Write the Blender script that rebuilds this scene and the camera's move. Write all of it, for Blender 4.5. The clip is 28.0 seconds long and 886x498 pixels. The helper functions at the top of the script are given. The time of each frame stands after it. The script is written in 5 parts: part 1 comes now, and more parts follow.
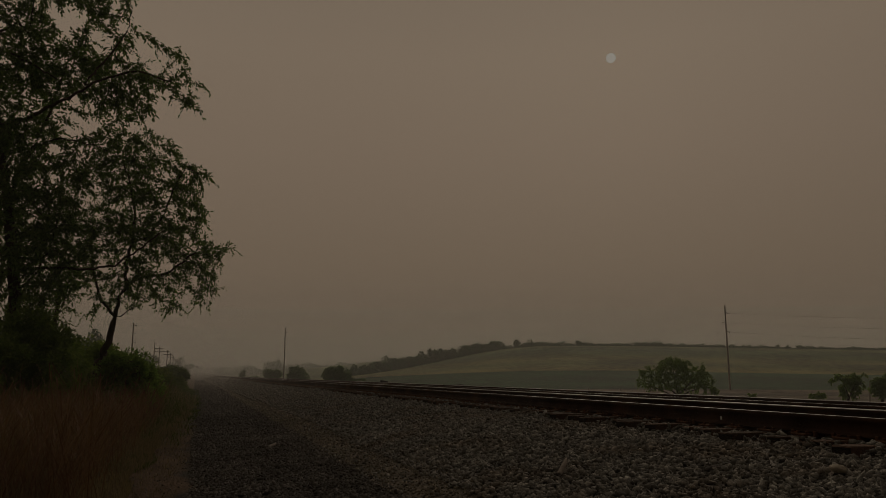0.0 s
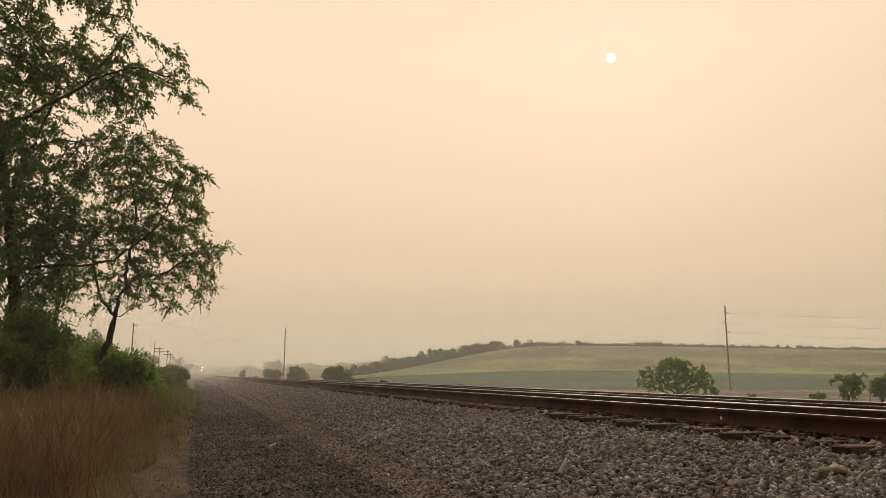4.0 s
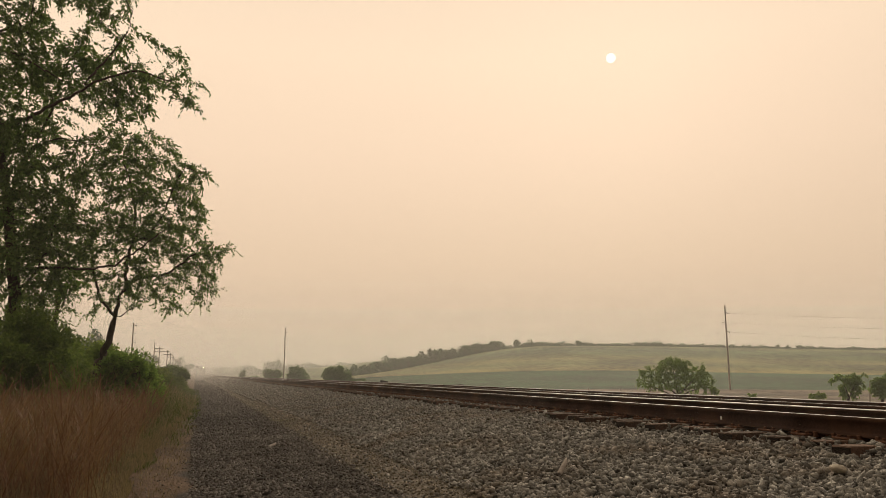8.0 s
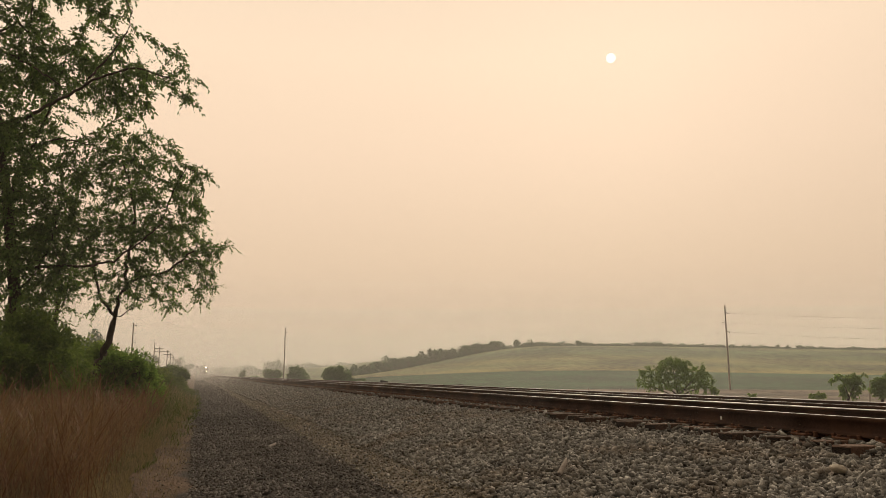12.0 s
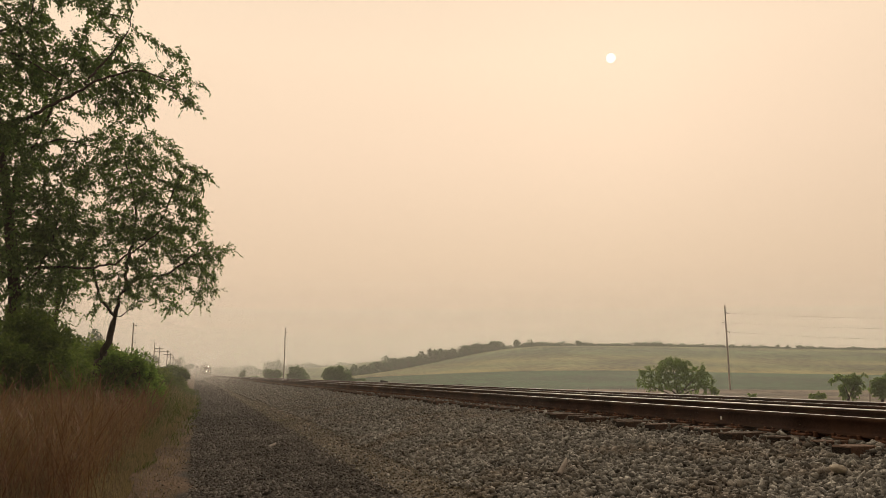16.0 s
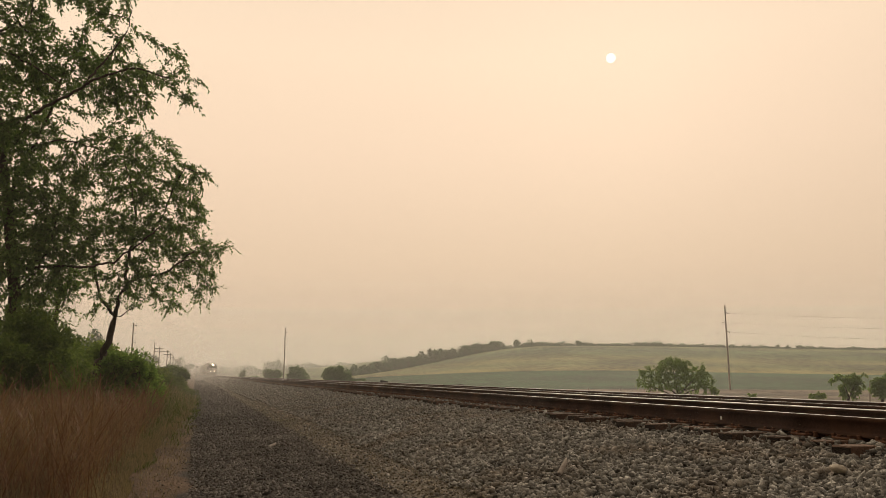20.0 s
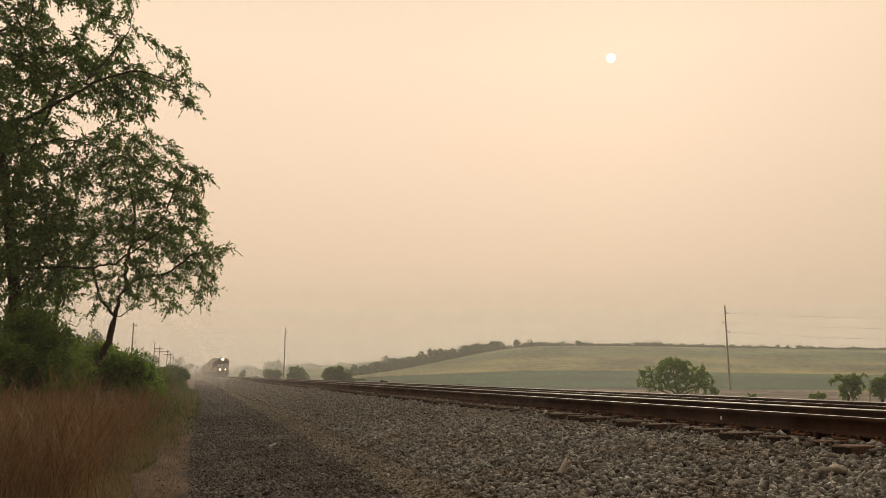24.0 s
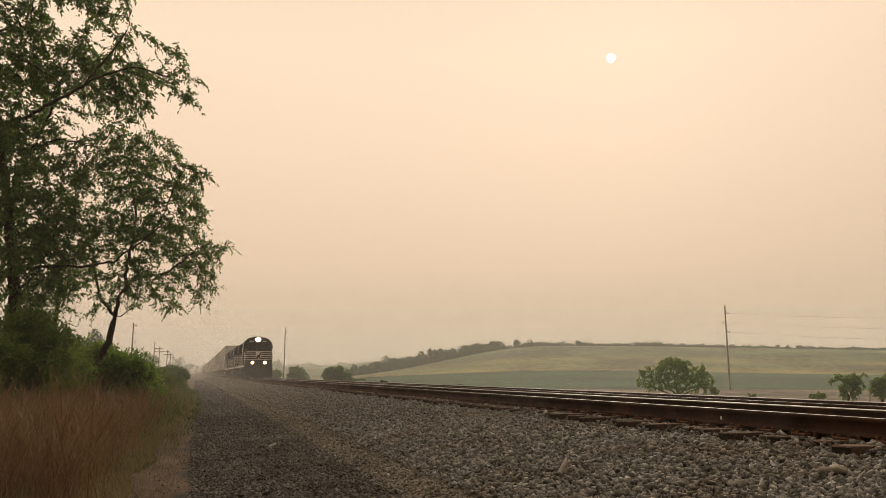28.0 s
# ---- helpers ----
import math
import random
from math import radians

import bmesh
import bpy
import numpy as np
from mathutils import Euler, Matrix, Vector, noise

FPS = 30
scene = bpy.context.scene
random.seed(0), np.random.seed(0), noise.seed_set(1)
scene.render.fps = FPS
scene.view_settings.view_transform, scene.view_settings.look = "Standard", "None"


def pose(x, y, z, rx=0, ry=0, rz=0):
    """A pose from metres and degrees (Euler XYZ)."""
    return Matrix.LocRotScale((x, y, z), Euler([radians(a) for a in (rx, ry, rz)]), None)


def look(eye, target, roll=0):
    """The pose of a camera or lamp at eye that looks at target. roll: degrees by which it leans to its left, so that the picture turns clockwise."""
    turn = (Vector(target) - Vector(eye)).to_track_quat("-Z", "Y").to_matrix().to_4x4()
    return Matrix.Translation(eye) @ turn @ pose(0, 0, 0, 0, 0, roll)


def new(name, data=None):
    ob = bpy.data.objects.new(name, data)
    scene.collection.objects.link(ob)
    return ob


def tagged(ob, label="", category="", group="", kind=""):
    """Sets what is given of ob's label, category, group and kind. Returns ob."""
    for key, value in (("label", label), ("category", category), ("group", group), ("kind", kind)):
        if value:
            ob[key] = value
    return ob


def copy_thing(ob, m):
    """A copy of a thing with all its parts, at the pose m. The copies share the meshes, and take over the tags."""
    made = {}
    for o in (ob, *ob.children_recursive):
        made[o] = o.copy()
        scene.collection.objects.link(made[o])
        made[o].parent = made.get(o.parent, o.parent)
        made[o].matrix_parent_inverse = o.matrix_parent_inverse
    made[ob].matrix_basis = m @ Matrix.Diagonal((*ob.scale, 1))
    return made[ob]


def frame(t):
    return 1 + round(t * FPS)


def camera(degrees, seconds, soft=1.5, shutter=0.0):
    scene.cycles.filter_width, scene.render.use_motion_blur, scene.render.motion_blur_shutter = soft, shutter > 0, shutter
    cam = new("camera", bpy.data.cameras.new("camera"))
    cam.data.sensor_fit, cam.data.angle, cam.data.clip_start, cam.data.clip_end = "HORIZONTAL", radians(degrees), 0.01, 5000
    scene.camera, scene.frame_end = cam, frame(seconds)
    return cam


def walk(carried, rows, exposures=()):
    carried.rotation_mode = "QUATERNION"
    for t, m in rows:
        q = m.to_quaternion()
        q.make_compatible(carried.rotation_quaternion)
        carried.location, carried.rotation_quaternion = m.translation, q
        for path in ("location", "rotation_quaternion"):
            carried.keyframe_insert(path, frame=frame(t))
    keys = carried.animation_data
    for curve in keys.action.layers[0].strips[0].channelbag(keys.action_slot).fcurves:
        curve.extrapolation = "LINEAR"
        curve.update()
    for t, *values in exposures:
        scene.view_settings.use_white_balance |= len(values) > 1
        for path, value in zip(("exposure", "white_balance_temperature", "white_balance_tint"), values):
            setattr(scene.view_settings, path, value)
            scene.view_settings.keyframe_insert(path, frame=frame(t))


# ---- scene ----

HEADING = radians(18.41)
FWD = Vector((math.sin(HEADING), math.cos(HEADING), 0))
RIGHT = Vector((math.cos(HEADING), -math.sin(HEADING), 0))

cam = camera(62.2, 28.0, soft=0.75)
STAND = pose(0, 0, 1.15, 99.73, 0, -18.41)
walk(cam, [(0, STAND), (28.0, STAND)], [
    (0.0, -2.54), (0.5, -2.0), (1.0, -1.5), (1.5, -1.11), (2.0, -0.77), (2.5, -0.51), (3.0, -0.29), (3.5, -0.1), (4.2, -0.03), (28.0, -0.03)])

# ---------------------------------------------------------------- sky and sun
SUN_AZ, SUN_EL = radians(32.05), radians(23.7)
SUN_WAY = Vector((math.sin(SUN_AZ) * math.cos(SUN_EL), math.cos(SUN_AZ) * math.cos(SUN_EL), math.sin(SUN_EL)))
# the smoke is thinner, and so brighter, a little to the left of the sun
GLOW_WAY = Vector((math.sin(SUN_AZ - 0.52) * math.cos(SUN_EL), math.cos(SUN_AZ - 0.52) * math.cos(SUN_EL), math.sin(SUN_EL)))


def make_world():
    world = bpy.data.worlds.new("smoky_sky")
    scene.world = world
    world.use_nodes = True
    nt = world.node_tree
    nt.nodes.clear()
    n, ln = nt.nodes.new, nt.links.new
    out, bg = n("ShaderNodeOutputWorld"), n("ShaderNodeBackground")
    sky = n("ShaderNodeTexSky")
    sky.sky_type, sky.sun_disc = "NISHITA", False
    sky.sun_elevation, sky.sun_rotation, sky.dust_density = SUN_EL, SUN_AZ, 8.0
    coord, sep = n("ShaderNodeTexCoord"), n("ShaderNodeSeparateXYZ")
    ln(coord.outputs["Generated"], sep.inputs[0])
    # the smoke veil: tan at the skyline, pale peach higher up, greyer overhead
    ramp = n("ShaderNodeValToRGB")
    el = ramp.color_ramp.elements
    el[0].position, el[0].color = 0.0, (0.674, 0.500, 0.350, 1)
    el[1].position, el[1].color = 1.0, (0.522, 0.437, 0.337, 1)
    for p, c in ((0.05, (0.723, 0.530, 0.373, 1)), (0.16, (0.846, 0.628, 0.437, 1)), (0.29, (0.977, 0.730, 0.522, 1)), (0.41, (1.045, 0.796, 0.572, 1)), (0.56, (0.941, 0.738, 0.542, 1))):
        e = el.new(p)
        e.color = c
    ln(sep.outputs["Z"], ramp.inputs[0])
    # smoke scatters forward: brighter around the sun, dim behind
    dot = n("ShaderNodeVectorMath")
    dot.operation = "DOT_PRODUCT"
    dot.inputs[1].default_value = GLOW_WAY
    ln(coord.outputs["Generated"], dot.inputs[0])
    glow = n("ShaderNodeValToRGB")
    ge = glow.color_ramp.elements
    ge[0].position, ge[0].color = 0.0, (0.30, 0.30, 0.31, 1)
    ge[1].position, ge[1].color = 1.0, (1.0, 1.0, 1.0, 1)
    for p, v in ((0.45, 0.42), (0.68, 0.74), (0.82, 0.92), (0.93, 1.0)):
        e = ge.new(p)
        e.color = (v, v, v, 1)
    half = n("ShaderNodeMath")
    half.operation = "MULTIPLY_ADD"
    half.inputs[1].default_value = half.inputs[2].default_value = 0.5
    ln(dot.outputs["Value"], half.inputs[0])
    ln(half.outputs[0], glow.inputs[0])
    mul = n("ShaderNodeMix")
    mul.data_type, mul.blend_type = "RGBA", "MULTIPLY"
    mul.inputs["Factor"].default_value = 1.0
    ln(ramp.outputs[0], mul.inputs["A"])
    ln(glow.outputs[0], mul.inputs["B"])
    air = n("ShaderNodeMix")
    air.data_type, air.blend_type = "RGBA", "ADD"
    air.inputs["Factor"].default_value = 0.0006
    ln(mul.outputs["Result"], air.inputs["A"])
    ln(sky.outputs[0], air.inputs["B"])
    ln(air.outputs["Result"], bg.inputs["Color"])
    bg.inputs["Strength"].default_value = 1.0
    ln(bg.outputs[0], out.inputs["Surface"])


make_world()
sun = new("sunlight", bpy.data.lights.new("sunlight", "SUN"))
sun.data.energy, sun.data.angle, sun.data.color = 1.25, radians(20), (1.0, 0.83, 0.63)
sun.matrix_world = look((0, 0, 60), Vector((0, 0, 60)) - SUN_WAY)


# ---------------------------------------------------------------- materials
def mat(name, a, b, rough=0.8, metal=0.0, scale=6.0, fine=60.0, bump=0.0, island=0.0, piece=0.0, stain=None, stain_scale=0.7, spec=0.3):
    """Two colours mixed by noise at two scales; island/piece: brightness spread by mesh island or by object."""
    m = bpy.data.materials.new(name)
    m.use_nodes = True
    nt = m.node_tree
    n, ln = nt.nodes.new, nt.links.new
    bs = nt.nodes["Principled BSDF"]
    bs.inputs["Roughness"].default_value, bs.inputs["Metallic"].default_value = rough, metal
    bs.inputs["Specular IOR Level"].default_value = spec
    co = n("ShaderNodeTexCoord")
    n1, n2 = n("ShaderNodeTexNoise"), n("ShaderNodeTexNoise")
    n1.inputs["Scale"].default_value, n2.inputs["Scale"].default_value = scale, fine
    n1.inputs["Detail"].default_value = 5
    for k in (n1, n2):
        ln(co.outputs["Object"], k.inputs["Vector"])
    avg = n("ShaderNodeMath")
    avg.operation = "MULTIPLY_ADD"
    avg.inputs[1].default_value = 0.45
    ln(n2.outputs["Fac"], avg.inputs[0])
    s1 = n("ShaderNodeMath")
    s1.operation = "MULTIPLY"
    s1.inputs[1].default_value = 0.6
    ln(n1.outputs["Fac"], s1.inputs[0])
    ln(s1.outputs[0], avg.inputs[2])
    rg = n("ShaderNodeMapRange")
    rg.inputs["From Min"].default_value, rg.inputs["From Max"].default_value = 0.36, 0.68
    ln(avg.outputs[0], rg.inputs["Value"])
    mix = n("ShaderNodeMix")
    mix.data_type = "RGBA"
    mix.inputs["A"].default_value, mix.inputs["B"].default_value = (*a, 1), (*b, 1)
    ln(rg.outputs[0], mix.inputs["Factor"])
    col = mix.outputs["Result"]
    if stain:
        n3 = n("ShaderNodeTexNoise")
        n3.inputs["Scale"].default_value, n3.inputs["Detail"].default_value = stain_scale, 6
        ln(co.outputs["Object"], n3.inputs["Vector"])
        r3 = n("ShaderNodeMapRange")
        r3.inputs["From Min"].default_value, r3.inputs["From Max"].default_value = 0.5, 0.72
        ln(n3.outputs["Fac"], r3.inputs["Value"])
        m3 = n("ShaderNodeMix")
        m3.data_type = "RGBA"
        ln(r3.outputs[0], m3.inputs["Factor"])
        ln(col, m3.inputs["A"])
        m3.inputs["B"].default_value = (*stain, 1)
        col = m3.outputs["Result"]
    if island or piece:
        src = n("ShaderNodeNewGeometry").outputs["Random Per Island"] if island else n("ShaderNodeObjectInfo").outputs["Random"]
        k = island or piece
        rr = n("ShaderNodeMapRange")
        rr.inputs["To Min"].default_value, rr.inputs["To Max"].default_value = 1 - k, 1 + k
        ln(src, rr.inputs["Value"])
        sc = n("ShaderNodeVectorMath")
        sc.operation = "SCALE"
        ln(col, sc.inputs[0])
        ln(rr.outputs[0], sc.inputs["Scale"])
        col = sc.outputs[0]
    ln(col, bs.inputs["Base Color"])
    if bump:
        bp = n("ShaderNodeBump")
        bp.inputs["Strength"].default_value, bp.inputs["Distance"].default_value = bump, 0.02
        ln(n2.outputs["Fac"], bp.inputs["Height"])
        ln(bp.outputs[0], bs.inputs["Normal"])
    return m


def leaf_mat(name, a, b, trans=0.35, spec=0.35):
    """Leaves: a diffuse face that also lets light through, each leaf of a slightly different green."""
    m = bpy.data.materials.new(name)
    m.use_nodes = True
    nt = m.node_tree
    nt.nodes.clear()
    n, ln = nt.nodes.new, nt.links.new
    out = n("ShaderNodeOutputMaterial")
    geo = n("ShaderNodeNewGeometry")
    mix = n("ShaderNodeMix")
    mix.data_type = "RGBA"
    mix.inputs["A"].default_value, mix.inputs["B"].default_value = (*a, 1), (*b, 1)
    ln(geo.outputs["Random Per Island"], mix.inputs["Factor"])
    bs, tr, ms = n("ShaderNodeBsdfPrincipled"), n("ShaderNodeBsdfTranslucent"), n("ShaderNodeMixShader")
    bs.inputs["Roughness"].default_value = 0.55
    bs.inputs["Specular IOR Level"].default_value = spec
    ln(mix.outputs["Result"], bs.inputs["Base Color"])
    br = n("ShaderNodeMix")
    br.data_type, br.blend_type = "RGBA", "MULTIPLY"
    br.inputs["Factor"].default_value = 1.0
    br.inputs["B"].default_value = (1.12, 1.3, 0.62, 1)
    ln(mix.outputs["Result"], br.inputs["A"])
    ln(br.outputs["Result"], tr.inputs["Color"])
    ms.inputs[0].default_value = trans
    ln(bs.outputs[0], ms.inputs[1])
    ln(tr.outputs[0], ms.inputs[2])
    ln(ms.outputs[0], out.inputs["Surface"])
    return m


def glow_mat(name, color, strength):
    m = bpy.data.materials.new(name)
    m.use_nodes = True
    bs = m.node_tree.nodes["Principled BSDF"]
    bs.inputs["Base Color"].default_value = (0.8, 0.8, 0.8, 1)
    bs.inputs["Emission Color"].default_value, bs.inputs["Emission Strength"].default_value = (*color, 1), strength
    return m


def strip_mat(name, axis, stops, edge, edge_scale, fine_scale, spread, bump=0.5, rough=0.9):
    """Ground in strips: colours by the distance along axis, with ragged borders and grain. stops: (metres, rgb)."""
    m = bpy.data.materials.new(name)
    m.use_nodes = True
    nt = m.node_tree
    n, ln = nt.nodes.new, nt.links.new
    bs = nt.nodes["Principled BSDF"]
    bs.inputs["Roughness"].default_value = rough
    bs.inputs["Specular IOR Level"].default_value = 0.15
    geo = n("ShaderNodeNewGeometry")
    d = n("ShaderNodeVectorMath")
    d.operation = "DOT_PRODUCT"
    d.inputs[1].default_value = axis
    ln(geo.outputs["Position"], d.inputs[0])
    en = n("ShaderNodeTexNoise")
    en.inputs["Scale"].default_value, en.inputs["Detail"].default_value = edge_scale, 6
    ln(geo.outputs["Position"], en.inputs["Vector"])
    w = n("ShaderNodeMath")
    w.operation = "MULTIPLY_ADD"
    w.inputs[1].default_value = edge
    ln(en.outputs["Fac"], w.inputs[0])
    ln(d.outputs["Value"], w.inputs[2])
    lo, hi = stops[0][0], stops[-1][0]
    rg = n("ShaderNodeMapRange")
    rg.inputs["From Min"].default_value, rg.inputs["From Max"].default_value = lo + edge / 2, hi + edge / 2
    ln(w.outputs[0], rg.inputs["Value"])
    ramp = n("ShaderNodeValToRGB")
    el = ramp.color_ramp.elements
    el[0].position, el[0].color = 0, (*stops[0][1], 1)
    el[1].position, el[1].color = 1, (*stops[-1][1], 1)
    for p, c in stops[1:-1]:
        e = el.new((p - lo) / (hi - lo))
        e.color = (*c, 1)
    ln(rg.outputs[0], ramp.inputs[0])
    g1, g2 = n("ShaderNodeTexNoise"), n("ShaderNodeTexNoise")
    g1.inputs["Scale"].default_value, g2.inputs["Scale"].default_value = fine_scale, fine_scale * 0.06
    g1.inputs["Detail"].default_value = g2.inputs["Detail"].default_value = 6
    for k in (g1, g2):
        ln(geo.outputs["Position"], k.inputs["Vector"])
    sm = n("ShaderNodeMath")
    ln(g1.outputs["Fac"], sm.inputs[0])
    ln(g2.outputs["Fac"], sm.inputs[1])
    r2 = n("ShaderNodeMapRange")
    r2.inputs["From Min"].default_value, r2.inputs["From Max"].default_value = 0.7, 1.3
    r2.inputs["To Min"].default_value, r2.inputs["To Max"].default_value = 1 - spread, 1 + spread
    ln(sm.outputs[0], r2.inputs["Value"])
    sc = n("ShaderNodeVectorMath")
    sc.operation = "SCALE"
    ln(ramp.outputs[0], sc.inputs[0])
    ln(r2.outputs[0], sc.inputs["Scale"])
    ln(sc.outputs[0], bs.inputs["Base Color"])
    bp = n("ShaderNodeBump")
    bp.inputs["Strength"].default_value, bp.inputs["Distance"].default_value = bump, 0.04
    ln(g1.outputs["Fac"], bp.inputs["Height"])
    ln(bp.outputs[0], bs.inputs["Normal"])
    return m


def haze_mat(name, density, top, mid=None, half=0.0):
    """A drift of smoke: scatters the light of sky and sun, thins out upwards."""
    m = bpy.data.materials.new(name)
    m.use_nodes = True
    nt = m.node_tree
    nt.nodes.clear()
    n, ln = nt.nodes.new, nt.links.new
    out, tp, df, tl, ad, ms = (n("ShaderNodeOutputMaterial"), n("ShaderNodeBsdfTransparent"), n("ShaderNodeBsdfDiffuse"),
                               n("ShaderNodeBsdfTranslucent"), n("ShaderNodeMixShader"), n("ShaderNodeMixShader"))
    df.inputs["Color"].default_value = (0.75, 0.74, 0.71, 1) if half else (0.91, 0.925, 0.905, 1)
    tl.inputs["Color"].default_value = (0.78, 0.77, 0.745, 1) if half else (0.945, 0.957, 0.94, 1)
    ad.inputs[0].default_value = 0.8
    ln(df.outputs[0], ad.inputs[1])
    ln(tl.outputs[0], ad.inputs[2])
    geo, sep, rg, ns = n("ShaderNodeNewGeometry"), n("ShaderNodeSeparateXYZ"), n("ShaderNodeMapRange"), n("ShaderNodeTexNoise")
    ln(geo.outputs["Position"], sep.inputs[0])
    rg.interpolation_type = "SMOOTHSTEP"
    rg.inputs["From Min"].default_value, rg.inputs["From Max"].default_value = 0.0, top
    rg.inputs["To Min"].default_value, rg.inputs["To Max"].default_value = density, 0.0
    ln(sep.outputs["Z"], rg.inputs["Value"])
    fac = rg.outputs[0]
    if half:
        # a drift of limited width, feathered to both sides
        off, ab, fe, mu = n("ShaderNodeMath"), n("ShaderNodeMath"), n("ShaderNodeMapRange"), n("ShaderNodeMath")
        off.operation, ab.operation, mu.operation = "SUBTRACT", "ABSOLUTE", "MULTIPLY"
        off.inputs[1].default_value = mid
        ln(sep.outputs["X"], off.inputs[0])
        ln(off.outputs[0], ab.inputs[0])
        fe.interpolation_type = "SMOOTHSTEP"
        fe.inputs["From Max"].default_value, fe.inputs["To Min"].default_value, fe.inputs["To Max"].default_value = half, 1.0, 0.0
        ln(ab.outputs[0], fe.inputs["Value"])
        ln(fac, mu.inputs[0])
        ln(fe.outputs[0], mu.inputs[1])
        fac = mu.outputs[0]
    ln(fac, ms.inputs[0])
    ln(tp.outputs[0], ms.inputs[1])
    ln(ad.outputs[0], ms.inputs[2])
    ln(ms.outputs[0], out.inputs["Surface"])
    return m


